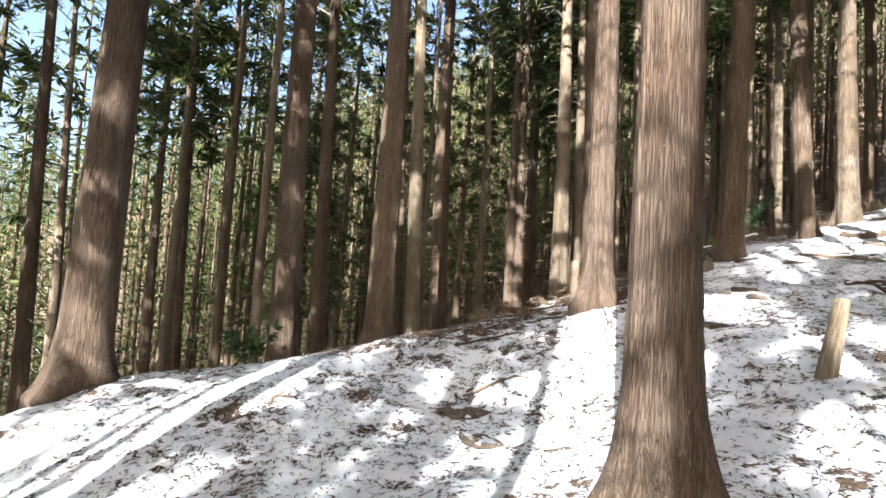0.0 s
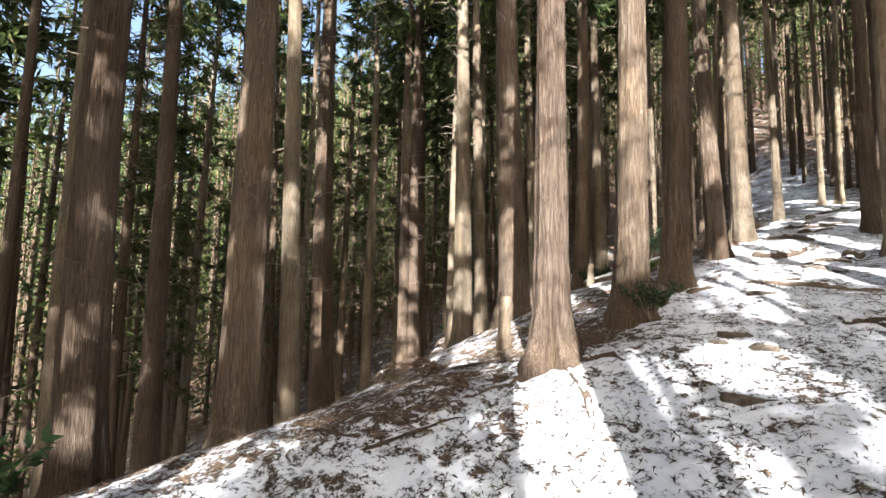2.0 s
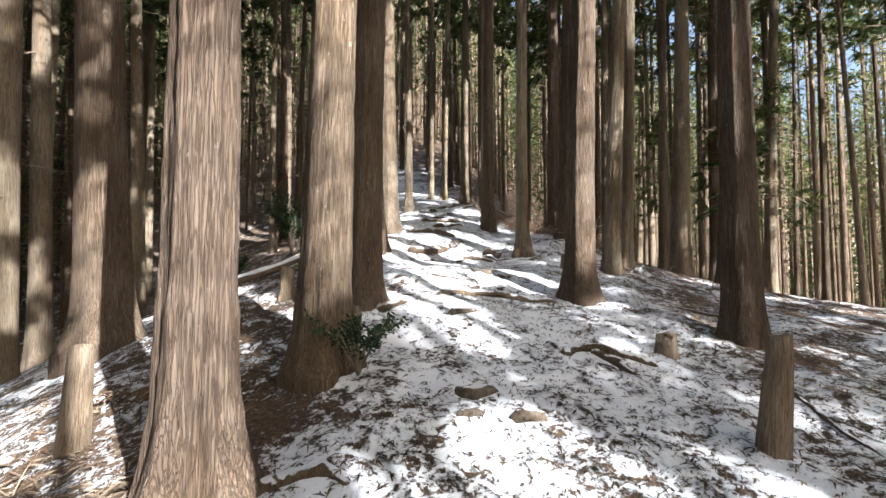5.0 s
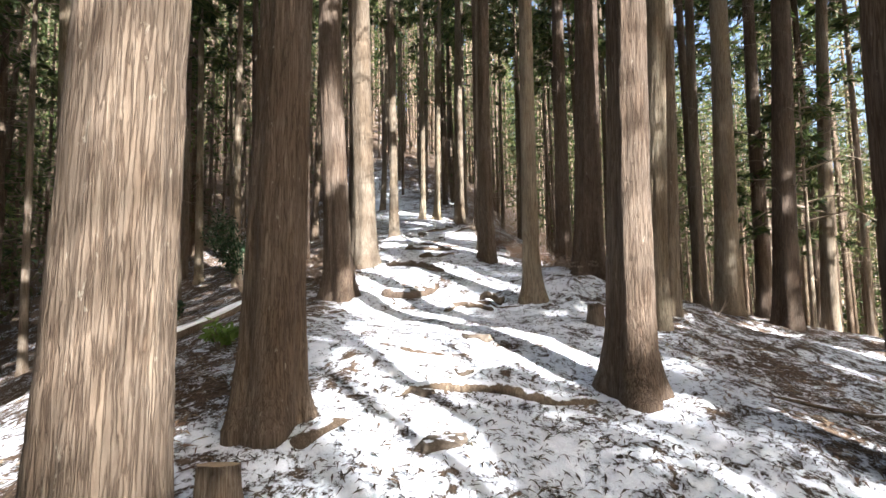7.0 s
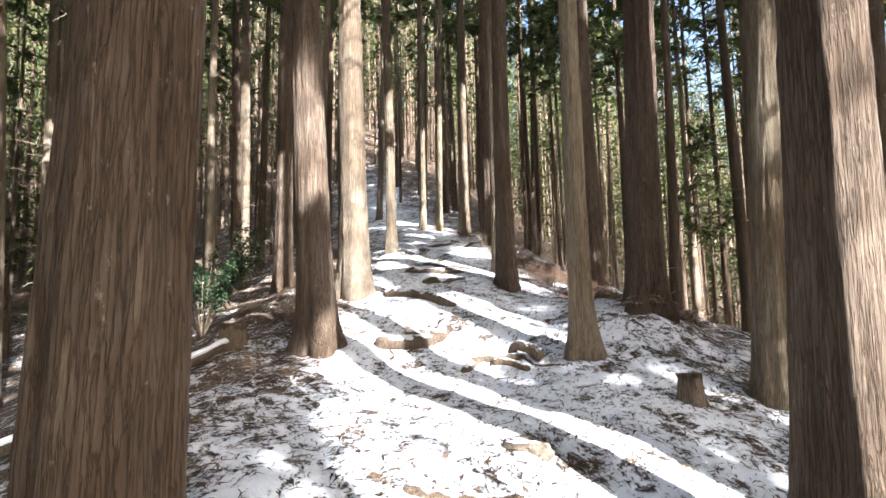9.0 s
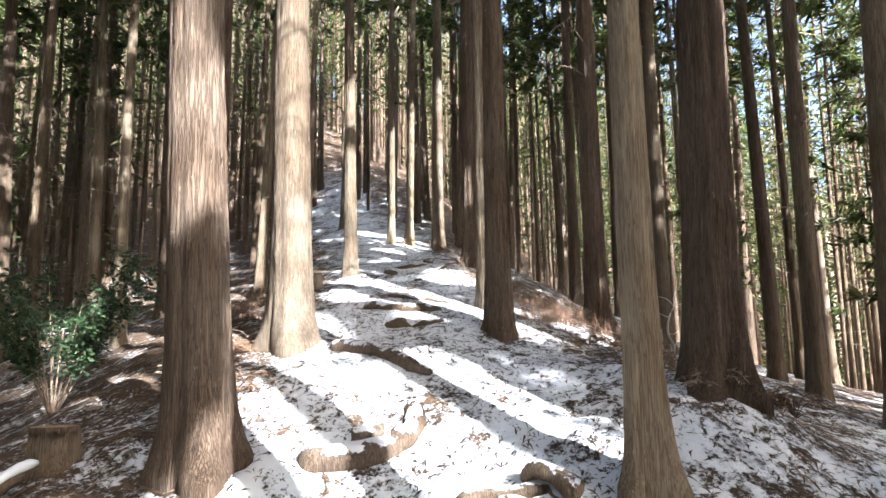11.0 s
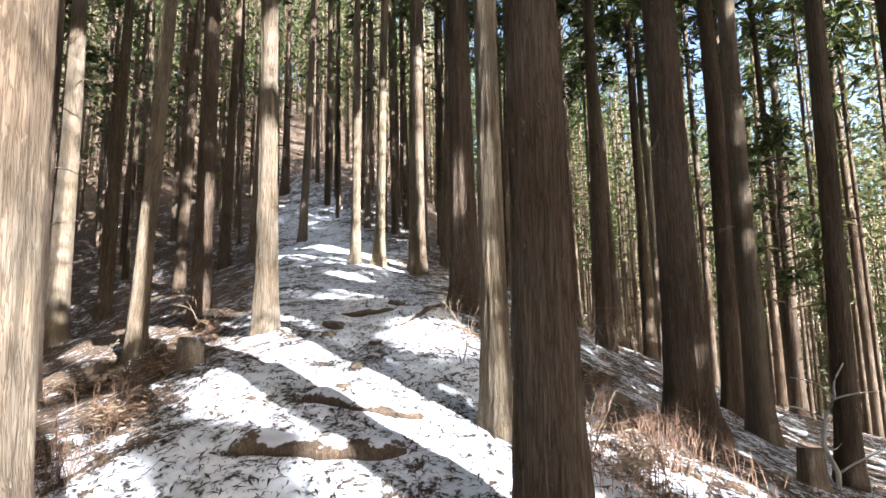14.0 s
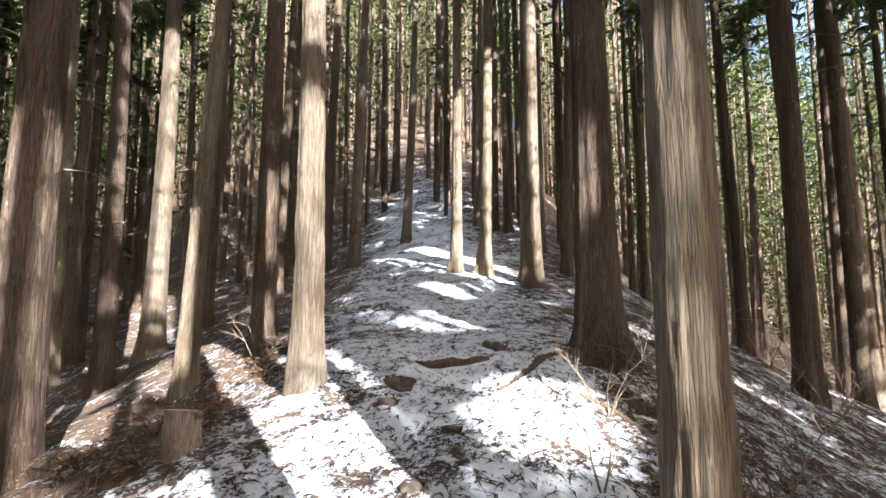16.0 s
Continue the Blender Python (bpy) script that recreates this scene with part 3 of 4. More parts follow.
def crown_for(k, x, y, local, mesh, low, reach, lean=(0, 0)):
    """A shared crown, or one of its own with foliage cut away along the chosen shafts."""
    shafts = shafts_near(x, y)
    if not shafts:
        return mesh
    origin = Vector((x, y, float(land(x, y))))

    def open_at(p):
        p = local @ p
        q = origin + p + Vector((lean[0] * p.z, lean[1] * p.z, 0))
        return any((q - s).cross(to_sun).length < r + 0.16 for s, r in shafts)

    return crown_mesh(2000 + k, low, 19.5, 62 if low < 7 else 56, reach, open_at=open_at)


CROWN_KINDS = ((8.6, 1.55), (9.6, 1.4), (7.8, 1.6), (10.2, 1.5))


def stand(ob, x, y, lx, ly, turn, scale=(1, 1, 1)):
    q = Vector((0, 0, 1)).rotation_difference(Vector((lx, ly, 1)).normalized())
    ob.matrix_basis = Matrix.Translation((x, y, float(land(x, y)))) @ q.to_matrix().to_4x4() @ pose(0, 0, 0, 0, 0, turn) @ Matrix.Diagonal((*scale, 1))


def cedar(x, y, r, lx=0.0, ly=0.0, flare=0.5, lobes=5, smooth=False, label="", sweep=0.0, ridge=0.035, snags=True):
    """A forest cedar known one by one: its own stem, with a crown far overhead."""
    k = len(TREES)
    tree = tagged(new("cedar_tree"), label or ("straight smooth-barked conifer standing in thin snow" if smooth else "tall cedar with fibrous grey-brown bark, snow at its foot"), "tree", "forest trees")
    stand(tree, x, y, lx, ly, 0)
    part("trunk", trunk_mesh(500 + k, r, 19.0, flare, lobes, 80 if abs(x - float(trail(y)[0])) < 4.0 and y < 23 else 28, ridge * (0.6 if smooth else 1), BARK_SMOOTH if smooth else BARK, sweep), tree)
    local = pose(0, 0, (k * 37 % 10) * 0.12, 0, 0, k * 77 % 360)
    part("crown", crown_for(k, x, y, local, CROWNS[k % 4], *CROWN_KINDS[k % 4], (lx, ly)), tree, "dark green needle crown high above").matrix_basis = local
    if snags and abs(x - float(trail(y)[0])) > 3.0:
        tagged(part("dead_twig_growth", SNAGS[k % 4], tree, "bare dead side shoots"), kind="stuff").matrix_basis = pose(0, 0, 1.2, 0, 0, k * 131 % 360)
    TREES.append((x, y))
    return tree


# stems beside the path, from the start up the spur
first = cedar(-0.675, 2.455, 0.165, -0.009, -0.002, 1.35, 4, False, "stout cedar with smooth-worn brown bark beside the path")
cedar(-6.4, 1.5, 0.25, 0.028, 0.03, 1.0, 5, False, "broad cedar with spreading root foot on the snowy edge", 0.0)
# added out of view, to throw shade on the stems to the left
cedar(-2.95, -1.45, 0.18, 0.0, 0.0, 0.4)
cedar(-7.2, 4.5, 0.24, -0.005, -0.008, 0.6)
cedar(-5.55, 5.0, 0.2, -0.002, -0.003, 0.5)
cedar(-7.48, 8.05, 0.06, 0.0, 0.0, 0.4, 3, True, "thin mossy-barked conifer on the litter slope")
cedar(-7.3, 7.6, 0.17, -0.02, -0.02, 0.4, 4, True)
cedar(-8.5, 9.8, 0.25, -0.01, -0.01, 0.4)
cedar(-9.9, 7.0, 0.20, -0.005, -0.007, 0.3)
cedar(-10.1, 5.6, 0.12, -0.003, -0.005, 0.3, 4, True)
cedar(-14.0, 6.6, 0.16, -0.007, -0.014, 0.3)
cedar(-12.6, 2.1, 0.165, -0.003, -0.019, 0.3)
cedar(-16.5, 3.3, 0.165, -0.003, -0.016, 0.3, 4, True)
cedar(-16.0, 5.5, 0.165, -0.005, -0.013, 0.3)
cedar(-14.2, 5.2, 0.165, 0.003, 0.008, 0.3, 4, True)
cedar(-17.0, 6.9, 0.17, -0.012, -0.03, 0.3)
cedar(-8.4, 13.6, 0.17, -0.01, -0.006, 0.3)
cedar(-10.0, 13.7, 0.155, -0.005, -0.004, 0.3, 4, True)
cedar(-10.2, 17.2, 0.16, -0.013, -0.008, 0.3)
cedar(-2.66, 6.3, 0.165, -0.004, 0.0, 1.25, 5, False, "stout cedar with ridged reddish bark and spreading buttress roots", 0.0, 0.05)
cedar(-2.05, 7.42, 0.175, 0.015, 0.0, 0.7, 4, False, "thick cedar with pale shredding bark and a shrub at its foot")
cedar(-1.54, 8.75, 0.175, 0.01, 0.0, 0.45)
cedar(-6.3, 12.4, 0.23, -0.02, -0.01, 0.4, 5, True)
cedar(-6.5, 14.0, 0.18, -0.02, -0.008, 0.3, 4, True)
cedar(-4.1, 9.6, 0.25, -0.02, -0.006, 0.7)
cedar(-8.65, 13.4, 0.16, 0, 0, 0.3)
cedar(-11.65, 20.2, 0.165, -0.02, -0.01, 0.3)
cedar(0.95, 8.62, 0.155, 0.018, -0.01, 0.75, 3, False, "tall cedar with pale peeling bark beside the path")
cedar(2.5, 10.2, 0.12, 0.033, -0.022, 0.4, 4, True)
cedar(3.1, 10.7, 0.105, 0.03, -0.022, 0.4, 4, True)
cedar(1.99, 7.46, 0.165, 0.012, -0.012, 0.5)
cedar(-0.88, 12.37, 0.168, -0.018, 0.0, 0.6, 4, False, "", 0.03)
cedar(-0.18, 14.6, 0.215, -0.01, 0.0, 0.55, 4, True, "straight pale-barked conifer catching the sun by the path")
cedar(2.0, 13.95, 0.13, 0.008, -0.004, 0.45, 4, False, "dark cedar with deeply furrowed bark beside the log steps", 0.0, 0.05)
cedar(1.5, 11.3, 0.10, 0.004, -0.002, 0.75, 3, True, "slender smooth-barked conifer, swept at its foot", 0.05)
cedar(2.75, 11.85, 0.18, 0.02, -0.02, 0.8, 5, False, "old cedar with deeply furrowed bark and splayed roots", 0.0, 0.06)
cedar(4.55, 15.55, 0.17, 0.005, -0.005, 0.6, 4, False, "reddish cedar with split bark at its foot")
cedar(2.36, 15.1, 0.09, 0.006, -0.004, 0.5, 3, True, "slender greenish-barked conifer beside the path")
cedar(3.32, 17.75, 0.16, 0.013, -0.006, 0.7, 5)
# two unseen stems, added on the sun's side to shade slender ones by the path
cedar(3.62, 6.2, 0.16, 0.0, 0.0, 0.4)
cedar(5.72, 6.8, 0.17, 0.0, 0.0, 0.4)
cedar(5.6, 12.1, 0.18, 0.018, -0.02, 0.35, 4, True)
cedar(7.4, 12.95, 0.14, 0.016, -0.02, 0.3)
cedar(6.6, 11.85, 0.19, 0.018, -0.022, 0.35)
cedar(9.6, 14.2, 0.15, 0.018, -0.025, 0.3)
cedar(8.8, 12.7, 0.14, 0.022, -0.035, 0.3, 4, True)
cedar(-3.9, 14.6, 0.20, 0.005, 0.0, 0.4)
cedar(-3.6, 15.8, 0.15, -0.01, 0.0, 0.3, 4, True)
cedar(-6.0, 17.5, 0.18, -0.02, -0.01, 0.3, 4, True)
cedar(-7.0, 22.0, 0.20, -0.02, -0.008, 0.3)
cedar(-4.64, 24.6, 0.14, -0.015, 0, 0.3, 4, True)
cedar(6.3, 13.4, 0.11, 0.008, -0.01, 0.3, 4, True)
cedar(7.9, 15.1, 0.12, 0.0, 0.0, 0.3)
cedar(7.8, 17.6, 0.16, 0.004, -0.005, 0.4)
cedar(7.0, 16.6, 0.145, 0.003, -0.004, 0.4, 4, True)
cedar(6.2, 15.2, 0.10, 0.01, -0.016, 0.4)
cedar(7.0, 19.5, 0.145, 0.01, -0.01, 0.4)
cedar(-2.64, 22.3, 0.155, -0.013, 0, 0.3)
cedar(-2.87, 19.5, 0.105, -0.012, 0, 0.3, 4, True)
cedar(-6.46, 24.1, 0.20, -0.025, -0.01, 0.3)
cedar(-2.6, 24.0, 0.20, 0.0, 0.0, 0.5, 4, True)
cedar(-1.27, 18.2, 0.185, 0.0, 0.0, 0.4)
cedar(-0.5, 19.65, 0.105, 0.034, 0.01, 0.35, 4, True, "slender pale conifer leaning towards the path")
upper = cedar(0.22, 20.05, 0.13, -0.008, 0, 0.4)
cedar(0.97, 17.78, 0.11, 0.006, 0, 0.35, 4, True, "slender pale straight conifer beside the snowy path")
cedar(0.25, 27.4, 0.145, 0.025, 0, 0.3)
cedar(1.05, 26.7, 0.14, 0.024, 0, 0.3, 4, True)
cedar(3.0, 22.6, 0.095, 0.006, 0, 0.5, 4, True)
cedar(3.45, 22.3, 0.10, 0.03, -0.008, 0.9, 4, True)
cedar(4.05, 21.6, 0.165, 0.012, -0.004, 0.5, 4, True, "pale-barked conifer standing in the sun at the path's edge", 0.05)
cedar(5.4, 23.2, 0.10, 0.025, -0.01, 0.3)
cedar(16.2, 21.9, 0.165, 0.005, -0.008, 0.3)
cedar(12.6, 24.1, 0.165, 0.009, -0.01, 0.3)
cedar(13.4, 23.2, 0.165, 0.025, -0.029, 0.3, 4, True)
cedar(10.3, 28.8, 0.165, 0.023, -0.013, 0.3)
cedar(16.4, 31.2, 0.165, 0.024, -0.021, 0.3)
cedar(2.5, 27.8, 0.128, 0.029, 0, 0.3, 4, True)
cedar(2.6, 36.8, 0.19, 0, 0, 0.3)

# unseen stems added behind the start, whose crowns shade the path and first stems
for x, y in ((3.35, -7.3), (4.7, -10.2), (1.0, -6.2), (4.6, -6.4), (6.6, -11.5), (7.4, -8.4), (6.2, -14.0), (2.4, -11.0)):
    cedar(x, y, 0.16, 0.0, 0.0, 0.4)


# the rest of the plantation, in loose rows
def open_ground(x, y):
    """True where no further stem may stand: the path and the stems known one by one round it."""
    mid, half = trail(y)
    if abs(x - float(mid)) < (1.5 if y < 30 else 0.9) and -6 < y < 48:
        return True
    # out of view on the right: stems are let in here for their shade
    if x > 2.8 and y < 3.4 + 0.5 * (x + 2.2):
        return False
    if y < 14.5 and -11.5 < x < 9.6 and y > -1.8:
        return True
    if 14.4 <= y < 25 and -5.2 < x < (9.8 if y < 19.5 else 7.6):
        return True
    return False


def plantation():
    rng = random.Random(11)
    near, far = [], []
    step = 2.1
    for j in range(-17, 45):
        for i in range(-29, 25):
            x = (i + 0.5 * (j % 2)) * step + rng.uniform(-0.75, 0.75)
            y = j * step + rng.uniform(-0.75, 0.75)
            u, v, w = rng.random(), rng.random(), rng.random()
            if u < 0.14 or open_ground(x, y) or any((x - a) ** 2 + (y - b_) ** 2 < 1.9 for a, b_ in TREES):
                continue
            # unseen stems added for shade, moved aside where they would block a shaft
            if y < 2 or (x > 2.8 and y < 9):
                free = [x + s for s in (0, 0.4, -0.4, 0.8, -0.8, 1.2, -1.2) if not in_a_shaft(x + s, y)]
                if u < SOUTH_GAPS or not free or open_ground(free[0], y):
                    continue
                x = free[0]
            if x > 10 and y < 20 and u < min(0.62, 0.14 + (x - 10) * 0.06):
                continue
            d = math.hypot(x, max(0.0, y - 14, 6 - y))
            (near if d < 17 else far).append((x, y, rng.uniform(0.08, 0.15), v, w))
    # thinner stems between, farther off
    for j in range(9, 44):
        for i in range(-28, 24):
            x, y = (i + 0.3 + 0.5 * (j % 2)) * step + rng.uniform(-0.8, 0.8), (j + 0.5) * step + rng.uniform(-0.8, 0.8)
            v, w = rng.random(), rng.random()
            if rng.random() < 0.35 or open_ground(x, y) or math.hypot(x, y - 14) < 13 or any((x - a) ** 2 + (y - b_) ** 2 < 1.2 for a, b_ in TREES):
                continue
            if x > 10 and y < 20 and v < 0.2:
                continue
            far.append((x, y, rng.uniform(0.06, 0.10), v, w))
    return near, far


# share of the unseen southern stems left out, tuned for sun on the path
SOUTH_GAPS = 0.12
NEAR, FAR = plantation()
for k, (x, y, r, v, w) in enumerate(NEAR):
    tree = tagged(new("cedar_tree"), "slim plantation conifer among close-set stems", "tree", "forest trees")
    tall = 0.85 + 0.25 * v
    stand(tree, x, y, (v - 0.5) * 0.05, (w - 0.5) * 0.05, v * 360)
    part("trunk", STEMS[k % 5], tree).matrix_basis = Matrix.Diagonal((r, r, tall, 1))
    local = pose(0, 0, 0, 0, 0, w * 360) @ Matrix.Diagonal((1, 1, tall, 1))
    low_kind = x < -11 and w > 0.3
    crown = LOW_CROWNS[k % 2] if low_kind else crown_for(300 + k, x, y, pose(0, 0, 0, 0, 0, v * 360) @ local, CROWNS[k % 4], *CROWN_KINDS[k % 4], ((v - 0.5) * 0.05, (w - 0.5) * 0.05))
    part("crown", crown, tree, "dark green needle crown").matrix_basis = local
    tagged(part("dead_twig_growth", SNAGS[k % 4], tree, "bare dead side shoots"), kind="stuff").matrix_basis = pose(0, 0, 0, 0, 0, w * 200)


def far_woods():
    """Stems and crowns too far off to count, joined."""
    rng = random.Random(23)
    wood, leaf, pale = Sheets(), Sheets(), Sheets()
    for x, y, r, v, w in FAR:
        z = float(land(x, y))
        height = 17 + 4 * v
        lean = Vector(((v - 0.5) * 0.6, (w - 0.5) * 0.6, 0))
        b0 = Vector((x, y, z - 0.3))
        wood.tube([b0, b0 + lean * 0.4 + Vector((0, 0, height * 0.5)), b0 + lean + Vector((0, 0, height))], [r * 1.1, r * 0.75, 0.02], 6, False)
        low = (5.5 if w > 0.4 else 8.0) if 9 < x < 27 and y < 30 else (0.6 if w > 0.3 else 3.0) if abs(x - 1) > 10 and y < 45 else 2.2 if w > 0.6 else 5.0
        # most trees towards the valley get the leaf colour with sunlight mixed in
        sun_toned = x > 14 and y < 24 and w > 0.25
        # southern foliage is left out along the chosen shafts of light
        shafts = shafts_near(x, y) if y < 0 else []
        near_by = math.hypot(x, y - 12) < 42
        for k in range((460 if x < -11 else 340 if x > 14 else 240) if near_by else 150 if x < -20 else 80):
            s = rng.random()
            h = low + (height - low) * s
            a = rng.uniform(0, 6.28)
            out = Vector((math.cos(a), math.sin(a), 0))
            p = b0 + lean * (h / height) + Vector((0, 0, h)) + out * rng.uniform(0.1, 2.0) * (1 - s * 0.85)
            d = (out * 0.8 + rnd_dir(rng, 0.3)).normalized()
            if any((p - c).cross(to_sun).length < rad for c, rad in shafts):
                continue
            size = (rng.uniform(0.2, 0.45), rng.uniform(0.03, 0.07)) if near_by else (rng.uniform(0.4, 0.8), rng.uniform(0.07, 0.14))
            (pale if sun_toned else leaf).needle(p, d, d.cross(rnd_dir(rng)).normalized(), *size)
    tagged(new("far_stems", wood.mesh("far_stems", [BARK])), "close-set dark conifer stems farther off in the wood", "woods", kind="stuff")
    tagged(new("sunny_foliage", pale.mesh("sunny_foliage", [VALLEY], False)), "pale yellow-green foliage towards the valley, sunlight partly put into its colour", "foliage", kind="stuff")
    tagged(new("far_foliage", leaf.mesh("far_foliage", [NEEDLES], False)), "dark green needle foliage of the farther wood", "foliage", kind="stuff")


far_woods()


# ---- things on the ground ----
def bumpy(me, seed, amount):
    """Uneven surface on a mesh already in world size."""
    for v in me.vertices:
        n = noise.noise_vector(v.co * 6 + Vector((seed * 3.1, seed, 0)))
        v.co += n * amount
    me.update()


def stone(x, y, sx, sy, sz, turn=0.0, label="rough earthy stone half sunk in the snowy path"):
    """A broken stone: a lump cut by a dozen planes, its faces pitted."""
    bm = bmesh.new()
    bmesh.ops.create_icosphere(bm, subdivisions=4, radius=1.0)
    seed = x * 7.3 + y * 3.1
    rng = random.Random(int(seed * 100))
    cuts = [(rnd_dir(rng), rng.uniform(0.55, 0.9)) for _ in range(11)] + [(Vector((0.1, 0.1, 1)).normalized(), 0.5)]
    for v in bm.verts:
        c = v.co.copy()
        reach = min([1.15] + [d / max(0.05, c.dot(n)) for n, d in cuts if c.dot(n) > 0.05])
        k = reach * (1 + 0.10 * noise.noise(c * 2.4 + Vector((seed, 0, 0))) + 0.06 * noise.noise(c * 7 + Vector((0, seed, 0))))
        v.co = Vector((c.x * sx * k, c.y * sy * k, c.z * sz * k * 1.15))
    me = bpy.data.meshes.new("stone")
    bm.to_mesh(me)
    bm.free()
    me.materials.append(STONE)
    me.polygons.foreach_set("use_smooth", [True] * len(me.polygons))
    ob = new("stone", me)
    ob.matrix_basis = pose(x, y, at(x, y) - sz * 0.3, 0, 0, turn)
    return tagged(ob, label, "stone", "stones in the path")


def spline(points, n):
    """Points along a smooth curve through the given ones."""
    out = []
    m = len(points)
    for k in range(m - 1):
        p0, p1, p2, p3 = points[max(k - 1, 0)], points[k], points[k + 1], points[min(k + 2, m - 1)]
        for i in range(n):
            t = i / n
            out.append(0.5 * ((2 * p1) + (p2 - p0) * t + (2 * p0 - 5 * p1 + 4 * p2 - p3) * t * t + (3 * p1 - p0 - 3 * p2 + p3) * t ** 3))
    return out + [points[-1]]


def log(name, pts, r0, r1, label, category, lift=0.5, arch=0.0, mat=None, group="", snow=False, squash=1.0):
    """A lying log or root along points on the ground, tapered, uneven, with sawn or broken ends."""
    world_pts = [Vector((x, y, at(x, y) + (r0 + (r1 - r0) * k / max(1, len(pts) - 1)) * (lift - (0.85 if group == "tree roots" else 0.5)) + 0.6 * arch * math.sin(math.pi * k / max(1, len(pts) - 1)))) for k, (x, y) in enumerate(pts)]
    line = spline(world_pts, 7)
    o = line[0].copy()
    sh = Sheets()
    m = len(line)
    radii = [(r0 + (r1 - r0) * k / (m - 1)) * (1 + 0.05 * math.sin(k * 0.9 + pts[0][0] * 5)) * (0.45 if k in (0, m - 1) else 0.85 if k in (1, m - 2) else 1) for k in range(m)]
    sh.tube([p - o for p in line], radii, 12, True, squash)
    me = sh.mesh(name, [mat or ROOT_WOOD])
    bumpy(me, pts[0][0] + pts[0][1], r0 * 0.34)
    if snow:
        cap = Sheets()
        cap.tube([p - o + Vector((0, 0, radii[k] * 0.85)) for k, p in enumerate(line)], [r * 0.9 * (0.85 + 0.15 * math.sin(k * 1.3)) for k, r in enumerate(radii)], 10)
        bumpy(cap_mesh := cap.mesh("snow_cover", [SNOW_CAP]), 3.0, r0 * 0.2)
        ob = tagged(new(name), label, category, group)
        ob.location = o
        part("wood", me, ob)
        part("snow_cover", cap_mesh, ob, "strip of snow lying on the log")
        return ob
    ob = new(name, me)
    ob.location = o
    return tagged(ob, label, category, group)


def post(x, y, h, r, lx=0.0, ly=0.0, label="short weathered wooden stake standing in the snow"):
    """A hewn stake: rough, a little thicker at the foot, its head cut off aslant."""
    sh, sides = Sheets(), 12
    rng = random.Random(int(x * 100 + y * 10))
    hs = [-0.25, 0.0, 0.06, 0.15, 0.3, 0.5, 0.75, 0.93, 1.0]
    verts = []
    for k, f in enumerate(hs):
        hh = f * h if f > 0 else f
        for i in range(sides):
            a = 2 * math.pi * i / sides
            rr = r * (1.15 - 0.38 * max(f, 0) + 0.09 * math.cos(2 * a + 0.6) + 0.05 * math.sin(5 * a + 2 * f) + rng.uniform(-0.025, 0.025)) * (0.93 if f == 1.0 else 1)
            verts.append(Vector((rr * math.cos(a), rr * math.sin(a), hh + (0.16 * r * math.cos(a + 1) if f > 0.9 else 0))))
    faces = [(k * sides + i, k * sides + (i + 1) % sides, (k + 1) * sides + (i + 1) % sides, (k + 1) * sides + i) for k in range(len(hs) - 1) for i in range(sides)]
    ob = tagged(new("wooden_stake"), label, "stake", "wooden stakes")
    stand(ob, x, y, lx, ly, 0)
    part("shaft", mesh_from("shaft", verts, faces, [DEAD_WOOD]), ob)
    top = [v + Vector((0, 0, 0.001)) for v in verts[-sides:]]
    mid = sum(top, Vector()) / sides + Vector((0, 0, 0.004))
    part("cut_top", mesh_from("cut_top", top + [mid], [(i, (i + 1) % sides, sides) for i in range(sides)], [SAWN], False), ob, "pale sawn head")
    return ob


def stump(x, y, r, h, label="old tree stump with a pale sawn top"):
    rng = random.Random(int(x * 91 + y * 17))
    sides = 18
    hs = [-0.3, 0.0, 0.05, 0.12, 0.25, h * 0.8, h]
    verts = []
    for z in hs:
        f = 0.55 * math.exp(-max(z, 0) / 0.09)
        for i in range(sides):
            a = 2 * math.pi * i / sides
            rr = r * (1 + f * (0.6 + 0.4 * math.cos(4 * a + x)) + 0.05 * math.sin(7 * a) + rng.uniform(-0.02, 0.02))
            verts.append(Vector((rr * math.cos(a), rr * math.sin(a), min(z, h) + (0.02 * math.cos(a + 2) if z >= h else 0))))
    faces = [(k * sides + i, k * sides + (i + 1) % sides, (k + 1) * sides + (i + 1) % sides, (k + 1) * sides + i) for k in range(len(hs) - 1) for i in range(sides)]
    ob = thing("tree_stump", x, y, at(x, y) - 0.02, label, "stump", "tree stumps")
    part("bark", mesh_from("bark", verts, faces, [DEAD_WOOD]), ob)
    top = [v.copy() for v in verts[-sides:]]
    mid = sum(top, Vector()) / sides + Vector((0, 0, 0.006))
    part("sawn_top", mesh_from("sawn_top", top + [mid], [(i, (i + 1) % sides, sides) for i in range(sides)], [SAWN], False), ob, "pale sawn face")
    return ob


